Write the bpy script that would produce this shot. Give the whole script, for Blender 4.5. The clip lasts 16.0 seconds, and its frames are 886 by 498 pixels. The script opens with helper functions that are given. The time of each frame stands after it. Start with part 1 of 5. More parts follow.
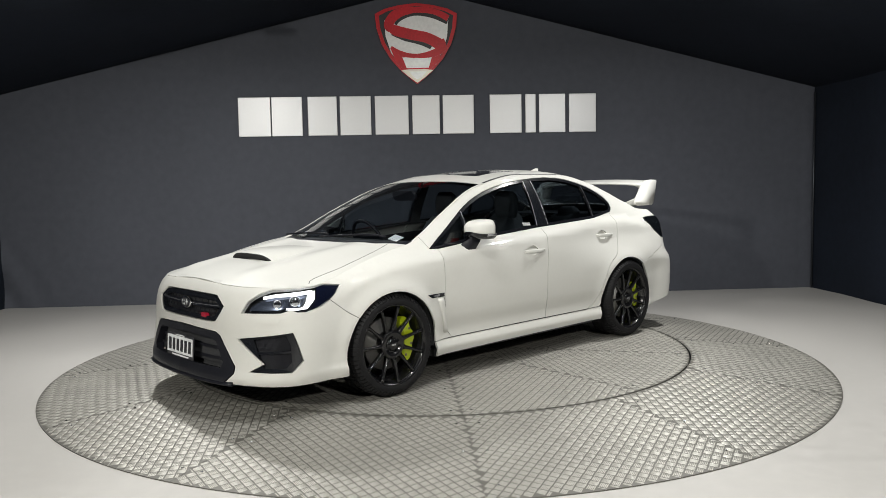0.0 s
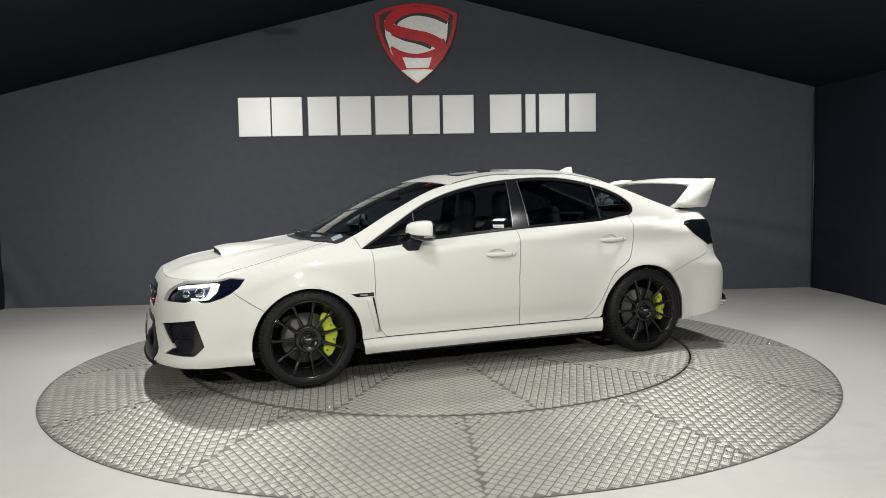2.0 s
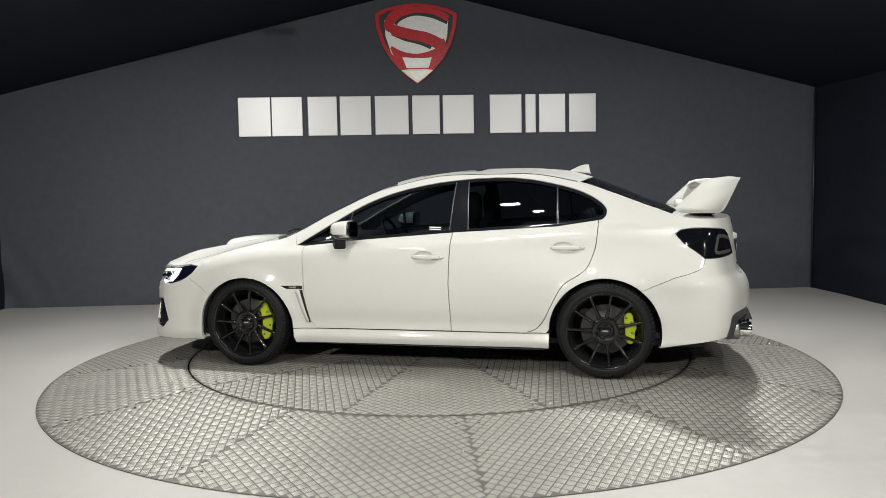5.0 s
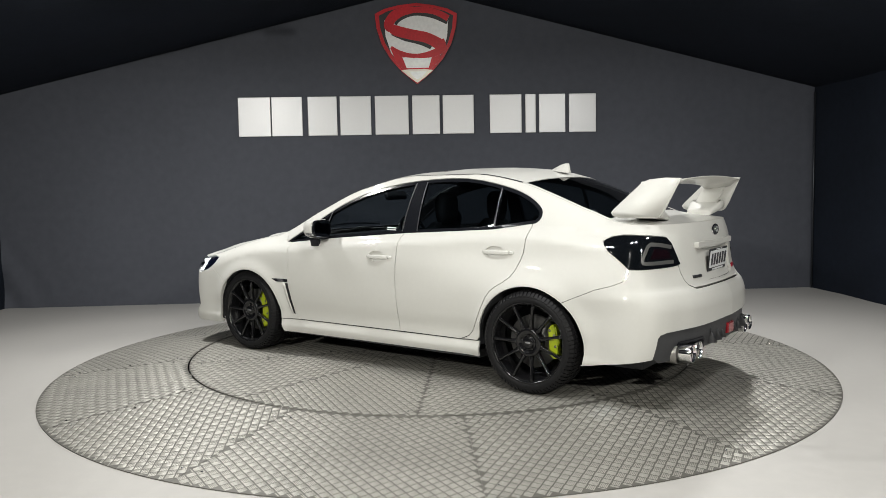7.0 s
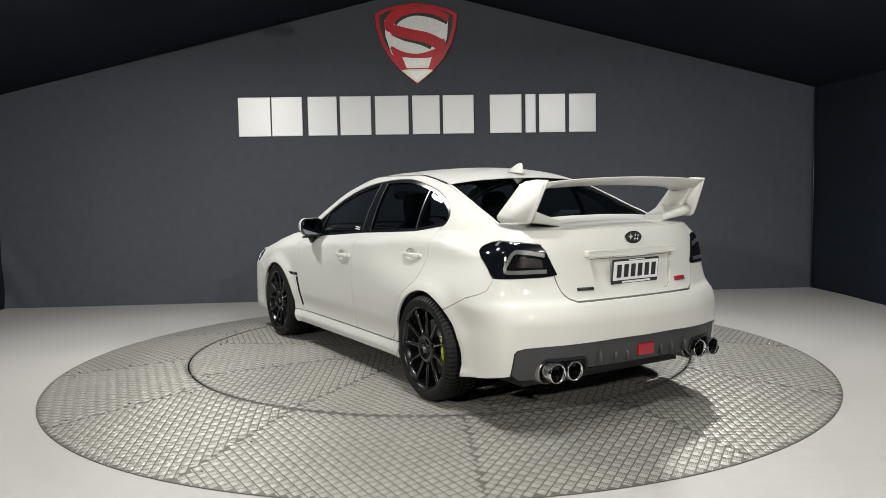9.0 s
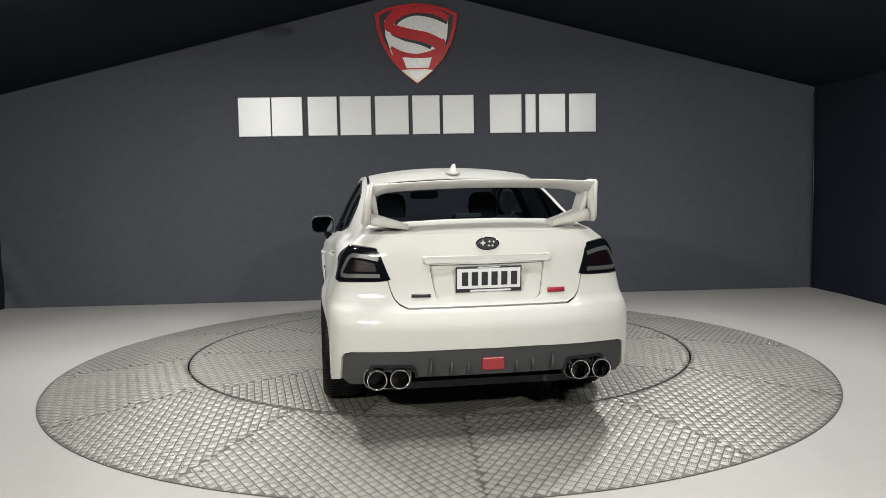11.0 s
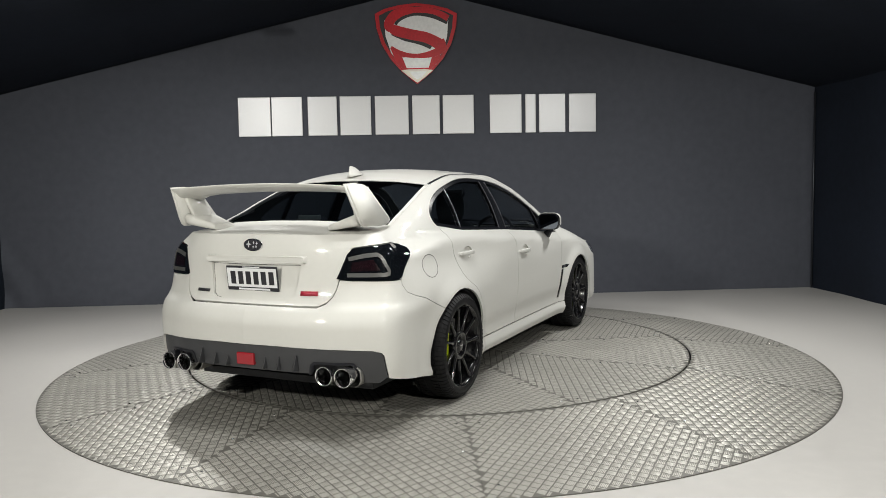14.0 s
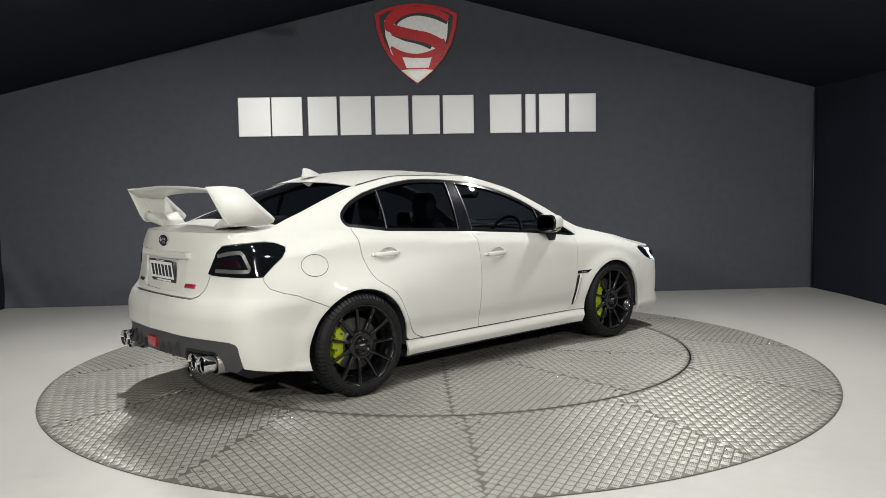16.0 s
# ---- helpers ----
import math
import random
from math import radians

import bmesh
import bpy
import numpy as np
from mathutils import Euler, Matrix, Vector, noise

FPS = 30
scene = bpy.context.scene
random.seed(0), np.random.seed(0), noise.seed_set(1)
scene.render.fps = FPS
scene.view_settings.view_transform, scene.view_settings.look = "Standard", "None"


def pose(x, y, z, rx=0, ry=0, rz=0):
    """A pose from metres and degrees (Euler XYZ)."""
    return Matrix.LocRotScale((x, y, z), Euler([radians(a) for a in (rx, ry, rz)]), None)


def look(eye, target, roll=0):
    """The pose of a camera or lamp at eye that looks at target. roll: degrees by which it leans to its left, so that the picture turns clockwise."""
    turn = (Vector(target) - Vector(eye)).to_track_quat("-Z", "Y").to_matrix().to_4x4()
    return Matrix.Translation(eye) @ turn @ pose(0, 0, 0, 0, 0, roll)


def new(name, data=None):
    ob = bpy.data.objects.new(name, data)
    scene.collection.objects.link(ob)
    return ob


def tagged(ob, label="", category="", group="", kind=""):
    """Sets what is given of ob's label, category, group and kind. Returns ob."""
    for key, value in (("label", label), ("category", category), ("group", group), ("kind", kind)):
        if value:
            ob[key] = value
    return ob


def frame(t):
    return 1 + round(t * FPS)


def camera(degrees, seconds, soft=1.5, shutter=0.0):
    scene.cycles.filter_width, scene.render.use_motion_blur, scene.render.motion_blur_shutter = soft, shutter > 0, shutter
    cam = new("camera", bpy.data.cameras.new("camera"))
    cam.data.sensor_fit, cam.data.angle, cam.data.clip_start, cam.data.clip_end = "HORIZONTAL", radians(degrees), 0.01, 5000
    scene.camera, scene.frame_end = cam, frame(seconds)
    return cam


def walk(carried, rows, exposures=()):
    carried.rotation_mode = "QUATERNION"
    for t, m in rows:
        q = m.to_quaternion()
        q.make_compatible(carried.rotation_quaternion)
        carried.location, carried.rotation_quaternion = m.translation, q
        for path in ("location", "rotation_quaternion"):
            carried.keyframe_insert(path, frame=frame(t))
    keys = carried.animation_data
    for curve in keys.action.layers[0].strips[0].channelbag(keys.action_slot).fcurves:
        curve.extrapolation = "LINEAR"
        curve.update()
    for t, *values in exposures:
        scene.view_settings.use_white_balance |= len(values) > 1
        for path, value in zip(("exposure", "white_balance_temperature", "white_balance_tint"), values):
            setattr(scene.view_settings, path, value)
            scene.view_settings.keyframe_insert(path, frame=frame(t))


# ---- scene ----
# camera: it stands still
EYE = (0.0, -6.416, 1.429)
cam = camera(59.3, 16.0, soft=0.8)
CAM_POSE = look(EYE, (0.0675, 3.551, 0.624), -1.081)
walk(cam, [(0.0, CAM_POSE), (16.0, CAM_POSE)])

# world and lamps
world = bpy.data.worlds.new("world")
scene.world = world
world.use_nodes = True
world.node_tree.nodes["Background"].inputs[0].default_value = (0.30, 0.34, 0.42, 1)
world.node_tree.nodes["Background"].inputs[1].default_value = 0.02
scene.view_settings.exposure = 0.0

TURN = radians(2.766)          # the room stands slightly turned to the camera
ROOM = Matrix.Rotation(TURN, 4, "Z")


def lamp(name, x, y, z, sx, sy, watts, colour, aim=(0, 0, 0)):
    data = bpy.data.lights.new(name, "AREA")
    data.shape, data.size, data.size_y, data.energy, data.color = "RECTANGLE", sx, sy, watts, colour
    ob = new(name, data)
    ob.matrix_world = look((x, y, z), aim)
    return ob


# floodlights out of view: four over the platform and two nearer the sign, spaced by guess; the two warm ones by the
# entrance are added fill that faces the car
COOL, WARM = (0.985, 0.985, 0.955), (0.985, 0.965, 0.88)
FLOODS = [(-2.7, -2.6, 14, COOL), (-0.20, -2.3, 30, COOL), (0.20, -2.9, 30, COOL), (2.7, -2.6, 34, COOL),
          (-2.4, 0.3, 88, COOL), (2.4, 0.3, 80, COOL)]
FRONT_FILL = [(-3.4, -6.3, 2.85, 152, WARM), (2.2, -7.2, 3.0, 132, WARM)]
for fx, fy, power, tone in FLOODS:
    lamp("flood_lamp", fx, fy, 3.17, 0.20, 0.12, power, tone, (fx, fy + 0.001, 0))
for fx, fy, fz, power, tone in FRONT_FILL:
    lamp("flood_lamp", fx, fy, fz, 0.24, 0.16, power, tone, (0, 0, 0.7))

# ---------------------------------------------------------------- materials


def material(name, colour, rough=0.5, metal=0.0, spec=0.5, coat=0.0, vary=0.0, scale=6.0, bump=0.0, bump_scale=60.0, glow=0.0, trans=0.0, rough_vary=0.0, object_space=True):
    m = bpy.data.materials.new(name)
    m.use_nodes = True
    nt = m.node_tree
    b = nt.nodes["Principled BSDF"]
    b.inputs["Base Color"].default_value = (*colour, 1)
    b.inputs["Roughness"].default_value = rough
    b.inputs["Metallic"].default_value = metal
    b.inputs["Specular IOR Level"].default_value = spec
    b.inputs["Coat Weight"].default_value = coat
    b.inputs["Coat Roughness"].default_value = 0.05
    b.inputs["Transmission Weight"].default_value = trans
    if glow:
        b.inputs["Emission Color"].default_value = (*colour, 1)
        b.inputs["Emission Strength"].default_value = glow
    tc = nt.nodes.new("ShaderNodeTexCoord")
    out = tc.outputs["Object"] if object_space else tc.outputs["Generated"]
    if vary or rough_vary:
        big = nt.nodes.new("ShaderNodeTexNoise")
        big.inputs["Scale"].default_value, big.inputs["Detail"].default_value = scale, 6
        nt.links.new(out, big.inputs["Vector"])
        small = nt.nodes.new("ShaderNodeTexNoise")
        small.inputs["Scale"].default_value, small.inputs["Detail"].default_value = scale * 14, 3
        nt.links.new(out, small.inputs["Vector"])
        add = nt.nodes.new("ShaderNodeMath")
        add.operation = "ADD"
        nt.links.new(big.outputs[0], add.inputs[0])
        nt.links.new(small.outputs[0], add.inputs[1])
        if vary:
            r = nt.nodes.new("ShaderNodeMapRange")
            r.inputs[1].default_value, r.inputs[2].default_value = 0.7, 1.3
            r.inputs[3].default_value, r.inputs[4].default_value = 1 - vary, 1 + vary
            nt.links.new(add.outputs[0], r.inputs[0])
            mix = nt.nodes.new("ShaderNodeVectorMath")
            mix.operation = "SCALE"
            mix.inputs[0].default_value = colour
            nt.links.new(r.outputs[0], mix.inputs["Scale"])
            nt.links.new(mix.outputs[0], b.inputs["Base Color"])
        if rough_vary:
            r = nt.nodes.new("ShaderNodeMapRange")
            r.inputs[1].default_value, r.inputs[2].default_value = 0.7, 1.3
            r.inputs[3].default_value, r.inputs[4].default_value = rough - rough_vary, rough + rough_vary
            nt.links.new(add.outputs[0], r.inputs[0])
            nt.links.new(r.outputs[0], b.inputs["Roughness"])
    if bump:
        n = nt.nodes.new("ShaderNodeTexNoise")
        n.inputs["Scale"].default_value, n.inputs["Detail"].default_value = bump_scale, 4
        nt.links.new(out, n.inputs["Vector"])
        bp = nt.nodes.new("ShaderNodeBump")
        bp.inputs["Strength"].default_value, bp.inputs["Distance"].default_value = bump, 0.01
        nt.links.new(n.outputs[0], bp.inputs["Height"])
        nt.links.new(bp.outputs[0], b.inputs["Normal"])
    return m


FLOOR = material("painted_concrete", (0.505, 0.489, 0.470), 0.5, vary=0.06, scale=0.8, rough_vary=0.12, bump=0.05, bump_scale=90)
CLOTH = material("charcoal_cloth", (0.076, 0.081, 0.100), 0.75, spec=0.3, vary=0.10, scale=0.7, bump=0.25, bump_scale=260)
BLACK_CLOTH = material("black_cloth", (0.009, 0.0125, 0.021), 0.85, spec=0.2, vary=0.2, scale=0.9, bump=0.2, bump_scale=200)
TREAD = material("aluminium_tread_plate", (0.145, 0.140, 0.125), 0.52, metal=0.3, vary=0.07, scale=1.6, rough_vary=0.06, bump=0.04, bump_scale=120)
# the ridges are much paler than the plate they stand on
LUG = material("pale_lug_aluminium", (0.42, 0.407, 0.372), 0.46, metal=0.45, vary=0.08, scale=3.0, rough_vary=0.06)
GAP = material("dark_gap", (0.012, 0.012, 0.013), 0.8)
STEEL = material("steel_screw", (0.62, 0.62, 0.62), 0.25, metal=1.0)
LETTER = material("brushed_silver_letter", (0.62, 0.62, 0.63), 0.42, metal=0.35, vary=0.015, scale=2.0, rough_vary=0.02)
RED_GLOSS = material("red_gloss", (0.62, 0.018, 0.03), 0.3, coat=0.4, vary=0.15, scale=3.0)
CHROME = material("chrome", (0.80, 0.80, 0.81), 0.08, metal=1.0)
PANEL_GLOW = material("panel_glow", (1.0, 0.96, 0.90), 0.5, glow=3.0)
WHITE_METAL = material("white_metal", (0.75, 0.75, 0.75), 0.4)


def obj(name, bm, mat, parent=None, label="", smooth=False):
    me = bpy.data.meshes.new(name)
    bm.normal_update()
    bm.to_mesh(me)
    bm.free()
    if smooth:
        me.polygons.foreach_set("use_smooth", [True] * len(me.polygons))
    me.materials.append(mat)
    ob = new(name, me)
    if parent is not None:
        ob.parent = parent
    if label:
        tagged(ob, label)
    return ob


def part(name, bm, mat, parent, label="", smooth=False):
    return obj(name, bm, mat, parent, label, smooth)


def box(bm, x0, x1, y0, y1, z0, z1, m=None, bevel=0.0):
    new_bm = bm if not bevel else bmesh.new()
    geo = bmesh.ops.create_cube(new_bm, size=1)["verts"]
    for v in geo:
        v.co = Vector(((x0 + x1) / 2 + v.co.x * (x1 - x0), (y0 + y1) / 2 + v.co.y * (y1 - y0), (z0 + z1) / 2 + v.co.z * (z1 - z0)))
    if bevel:
        bmesh.ops.bevel(new_bm, geom=new_bm.edges[:], offset=bevel, segments=2, affect="EDGES", profile=0.5)
        geo = merge(bm, new_bm)
    if m is not None:
        for v in geo:
            v.co = m @ v.co
    return bm


def merge(bm, other):
    """Copies other into bm and frees it; returns the new vertices."""
    made = {v: bm.verts.new(v.co) for v in other.verts}
    for f in other.faces:
        try:
            nf = bm.faces.new([made[v] for v in f.verts])
            nf.smooth = f.smooth
        except ValueError:
            pass
    other.free()
    return list(made.values())


def prism(bm, outline, depth, m=None):
    """A plate: a 2D outline in x and z, extruded along +y by depth."""
    a = [bm.verts.new((x, 0, z)) for x, z in outline]
    b = [bm.verts.new((x, depth, z)) for x, z in outline]
    n = len(a)
    bm.faces.new(a)
    bm.faces.new(list(reversed(b)))
    for i in range(n):
        bm.faces.new((a[i], b[i], b[(i + 1) % n], a[(i + 1) % n]))
    bmesh.ops.recalc_face_normals(bm, faces=bm.faces[:])
    if m is not None:
        for v in a + b:
            v.co = m @ v.co
    return a + b


# ---------------------------------------------------------------- room
WALL_Y, LEFT_X, RIGHT_X, FRONT_Y = 3.571, -5.29, 5.14, -9.0
EAVE, RIDGE_X, RIDGE_Z = 2.62, 0.0, 3.896

bm = bmesh.new()
box(bm, -7, 7, -10.5, 5.2, -0.2, 0.0)
tagged(obj("floor", bm, FLOOR), "smooth light grey painted concrete floor", "floor", kind="structure")


def cloth_wall(name, x0, x1, folds, mat, height_at, label):
    """A wall of stretched cloth: its face is at y 0 and waves softly, with a back 0.12 m behind."""
    bm = bmesh.new()
    nx, nz = 150, 44
    grid = []
    for i in range(nx + 1):
        x = x0 + (x1 - x0) * i / nx
        col = []
        for k in range(nz + 1):
            z = height_at(x) * k / nz
            col.append(bm.verts.new((x, folds(x, z), z)))
        grid.append(col)
    for i in range(nx):
        for k in range(nz):
            bm.faces.new((grid[i][k], grid[i + 1][k], grid[i + 1][k + 1], grid[i][k + 1])).smooth = True
    lo = [bm.verts.new((x, 0.12, z)) for x, z in ((x0, 0), (x1, 0))]
    hi = [bm.verts.new((x, 0.12, height_at(x))) for x in (x0, (x0 + x1) / 2, x1)]
    bm.faces.new((lo[0], hi[0], hi[1], hi[2], lo[1]))
    return tagged(obj(name, bm, mat), label, "wall", kind="structure")


def gable(x):
    return RIDGE_Z - (RIDGE_Z - EAVE) * (abs(x - RIDGE_X) / (RIDGE_X - LEFT_X if x < RIDGE_X else RIDGE_X * 0 + RIGHT_X))


def back_folds(x, z):
    left = math.exp(-max(0, x - LEFT_X) / 0.30)
    right = math.exp(-max(0, RIGHT_X - x) / 0.25)
    drape = 0.030 * left * math.sin(16 * (x + 0.55 * z) + 2) * max(0.0, 1 - z / 1.2)
    drape += 0.012 * right * math.sin(38 * x + 0.8 * z)
    seam = -0.004 * math.exp(-((x + 0.9) / 0.02) ** 2) - 0.004 * math.exp(-((x - 2.6) / 0.02) ** 2)
    return drape + seam + 0.004 * noise.noise(Vector((x * 0.9, z * 0.7, 3.1))) * 2


wall = cloth_wall("wall_north", LEFT_X, RIGHT_X, back_folds, CLOTH, gable, "charcoal grey stretched cloth gable wall, softly creased at the edges")
wall.matrix_world = ROOM @ pose(0, WALL_Y, 0)


def plain_wall(name, x0, x1, y0, y1, height, label):
    bm = bmesh.new()
    box(bm, x0, x1, y0, y1, 0, height)
    ob = tagged(obj(name, bm, BLACK_CLOTH), label, "wall", kind="structure")
    ob.matrix_world = ROOM.copy()
    return ob


def side_folds(x, z):
    return 0.012 * math.sin(5.0 * x + 0.5 * math.sin(z)) + 0.01 * noise.noise(Vector((x, z, 7.7)))


wall = cloth_wall("wall_east", FRONT_Y, WALL_Y + 0.1, side_folds, BLACK_CLOTH, lambda x: EAVE, "black cloth side wall hanging to the floor")
wall.matrix_world = ROOM @ pose(RIGHT_X, 0, 0, 0, 0, -90) @ Matrix.Diagonal((-1, 1, 1, 1))
wall = cloth_wall("wall_west", FRONT_Y, WALL_Y + 0.1, side_folds, BLACK_CLOTH, lambda x: EAVE, "black cloth side wall hanging to the floor")
wall.matrix_world = ROOM @ pose(LEFT_X, 0, 0, 0, 0, 90)
plain_wall("wall_south", LEFT_X - 0.3, RIGHT_X + 0.3, FRONT_Y - 0.15, FRONT_Y, 4.2, "black cloth wall closing the entrance side")

bm = bmesh.new()
for xa, xb, za, zb in ((LEFT_X - 0.2, RIDGE_X, EAVE - 0.048, RIDGE_Z), (RIDGE_X, RIGHT_X + 0.2, RIDGE_Z, EAVE - 0.049)):
    n = 40
    rows = []
    for j in range(n + 1):
        y = FRONT_Y - 0.1 + (WALL_Y + 0.2 - FRONT_Y) * j / n
        rows.append([bm.verts.new((xa + (xb - xa) * i / 24, y, za + (zb - za) * i / 24 - 0.018 * math.sin(math.pi * i / 24) * (1 + math.cos(2 * math.pi * y / 2.4)))) for i in range(25)])
    for j in range(n):
        for i in range(24):
            bm.faces.new((rows[j][i], rows[j][i + 1], rows[j + 1][i + 1], rows[j + 1][i])).smooth = True
ceiling = tagged(obj("ceiling", bm, BLACK_CLOTH), "black cloth tent ceiling rising to a ridge", "ceiling", kind="structure")
sol = ceiling.modifiers.new("thickness", "SOLIDIFY")
sol.thickness, sol.offset = 0.04, 1
ceiling.matrix_world = ROOM.copy()

# slim corner pole of the right-hand corner
bm = bmesh.new()
bmesh.ops.create_cone(bm, cap_ends=True, segments=12, radius1=0.012, radius2=0.012, depth=EAVE - 0.06)
pole = tagged(obj("corner_pole", bm, material("dark_grey_metal", (0.05, 0.055, 0.065), 0.4, metal=0.6), smooth=True), "slim dark metal tent pole in the wall corner", "pole")
pole.matrix_world = ROOM @ pose(RIGHT_X - 0.03, WALL_Y - 0.045, (EAVE - 0.06) / 2)

# ---------------------------------------------------------------- sign on the wall
WALL = ROOM @ pose(0, WALL_Y, 0)
sign = new("wall_sign")
sign.matrix_world = WALL @ pose(0, -0.028, 0)
tagged(sign, "row of large brushed silver blocks fixed to the dark wall", "sign")
SIGN_BLOCKS = ((-2.462, -2.061), (-2.05, -1.666), (-1.6, -1.234), (-1.199, -0.808), (-0.759, -0.336), (-0.289, 0.059),
               (0.097, 0.492), (0.694, 1.102), (1.15, 1.284), (1.325, 1.664), (1.711, 2.061))
for x0, x1 in SIGN_BLOCKS:
    bm = bmesh.new()
    box(bm, (x0 + 0.1723) / 0.9988, (x1 + 0.1723) / 0.9988, 0, 0.022, 2.09, 2.578, bevel=0.006)
    part("sign_block", bm, LETTER, sign)

shield = new("wall_emblem")
shield.matrix_world = WALL @ pose(-0.045, -0.05, 0)
tagged(shield, "red and chrome shield emblem fixed high on the wall", "emblem")


def shield_outline(s, top=3.715, tip=2.716):
    cz = (top + tip) / 2 + 0.1
    pts = [(0, 3.716), (0.22, 3.69), (0.40, 3.645), (0.515, 3.585), (0.50, 3.42), (0.44, 3.22), (0.33, 3.03), (0.18, 2.86), (0.0, 2.716)]
    full = pts + [(-x, z) for x, z in reversed(pts[1:-1])]
    return [(x * s, cz + (z - cz) * s) for x, z in full]


def curved(points, n=6):
    out = []
    m = len(points)
    for i in range(m - 1):
        p0, p1, p2, p3 = (Vector(points[max(0, min(m - 1, i + k))]) for k in (-1, 0, 1, 2))
        for j in range(n):
            t = j / n
            out.append(0.5 * ((2 * p1) + (p2 - p0) * t + (2 * p0 - 5 * p1 + 4 * p2 - p3) * t * t + (3 * p1 - p0 - 3 * p2 + p3) * t ** 3))
    out.append(Vector(points[-1]))
    return [tuple(p) for p in out]


def ribbon_outline(centre, widths):
    c = [Vector(p) for p in curved(centre)]
    up, lo = [], []
    for i, p in enumerate(c):
        d = (c[min(i + 1, len(c) - 1)] - c[max(i - 1, 0)]).normalized()
        nrm = Vector((-d.y, d.x))
        t = i / (len(c) - 1) * (len(widths) - 1)
        k = min(int(t), len(widths) - 2)
        w = widths[k] + (widths[k + 1] - widths[k]) * (t - k)
        up.append(tuple(p + nrm * w / 2))
        lo.append(tuple(p - nrm * w / 2))
    return up + list(reversed(lo))


EMBLEM_DARK = material("emblem_dark", (0.03, 0.03, 0.034), 0.35)
EMBLEM_SILVER = material("emblem_silver", (0.86, 0.86, 0.86), 0.35, metal=0.3, vary=0.08, scale=2.0)
# cream that paints the warm glow on the shield's lower tip
EMBLEM_GLOW = material("emblem_tip_glow", (0.80, 0.76, 0.66), 0.3, metal=0.3, vary=0.06, scale=3.0)
bm = bmesh.new()
prism(bm, shield_outline(1.0), 0.04)
bmesh.ops.bevel(bm, geom=[e for e in bm.edges if e.verts[0].co.y < 0.001 and e.verts[1].co.y < 0.001], offset=0.012, segments=2, affect="EDGES")
part("shield_rim", bm, RED_GLOSS, shield, "glossy red shield rim")
bm = bmesh.new()
prism(bm, shield_outline(0.90), 0.02, pose(0, -0.006, 0))
part("shield_field", bm, EMBLEM_DARK, shield, "dark inner field")
# plain bands of red and silver, in layers; dark bands draw the shadows beneath the red
for nm, pts, dy, mt in (
        ("silver_panel", ((-0.40, 3.50), (-0.20, 3.60), (0.20, 3.60), (0.40, 3.50), (0.385, 3.30), (0.32, 3.10), (0.18, 2.93), (0.0, 2.80), (-0.18, 2.93), (-0.32, 3.10), (-0.385, 3.30)), -0.012, EMBLEM_SILVER),
        ("red_panel", ((-0.335, 3.17), (-0.20, 3.08), (0.0, 3.05), (0.20, 3.07), (0.335, 3.16), (0.25, 2.965), (0.13, 2.86), (-0.13, 2.86), (-0.25, 2.965)), -0.017, RED_GLOSS),
        ("silver_foot", ((-0.182, 3.043), (0.188, 3.047), (0.146, 2.915), (-0.13, 2.910)), -0.024, EMBLEM_SILVER),
        ("glow_tip", ((-0.20, 2.885), (-0.10, 2.895), (0.10, 2.895), (0.20, 2.885), (0.10, 2.80), (0.0, 2.728), (-0.10, 2.80)), -0.024, EMBLEM_GLOW),
        ("silver_tip", ((-0.10, 2.868), (0.12, 2.868), (0.06, 2.80), (0.0, 2.770), (-0.05, 2.80)), -0.030, EMBLEM_SILVER)):
    bm = bmesh.new()
    prism(bm, pts, 0.02, pose(0, dy, 0))
    part(nm, bm, mt, shield)
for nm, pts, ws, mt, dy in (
        ("shadow_band", ((0.39, 3.47), (0.20, 3.555), (-0.02, 3.585), (-0.19, 3.53), (-0.26, 3.45)), (0.05, 0.06, 0.06, 0.06, 0.03), EMBLEM_DARK, -0.019),
        ("shadow_band", ((-0.31, 3.335), (-0.14, 3.285), (0.05, 3.24), (0.18, 3.16)), (0.03, 0.08, 0.09, 0.04), EMBLEM_DARK, -0.0205),
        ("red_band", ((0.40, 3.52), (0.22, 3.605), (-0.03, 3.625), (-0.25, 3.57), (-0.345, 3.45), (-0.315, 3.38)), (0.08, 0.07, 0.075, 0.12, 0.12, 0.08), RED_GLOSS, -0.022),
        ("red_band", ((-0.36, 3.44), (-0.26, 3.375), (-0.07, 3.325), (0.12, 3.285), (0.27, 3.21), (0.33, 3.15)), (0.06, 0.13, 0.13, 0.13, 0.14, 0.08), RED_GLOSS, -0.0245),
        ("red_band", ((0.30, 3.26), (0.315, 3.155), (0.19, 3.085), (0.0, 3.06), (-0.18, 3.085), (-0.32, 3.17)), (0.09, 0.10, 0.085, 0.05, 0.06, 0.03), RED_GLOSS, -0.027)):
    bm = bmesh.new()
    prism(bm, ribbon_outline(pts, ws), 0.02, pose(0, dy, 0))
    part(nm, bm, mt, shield)

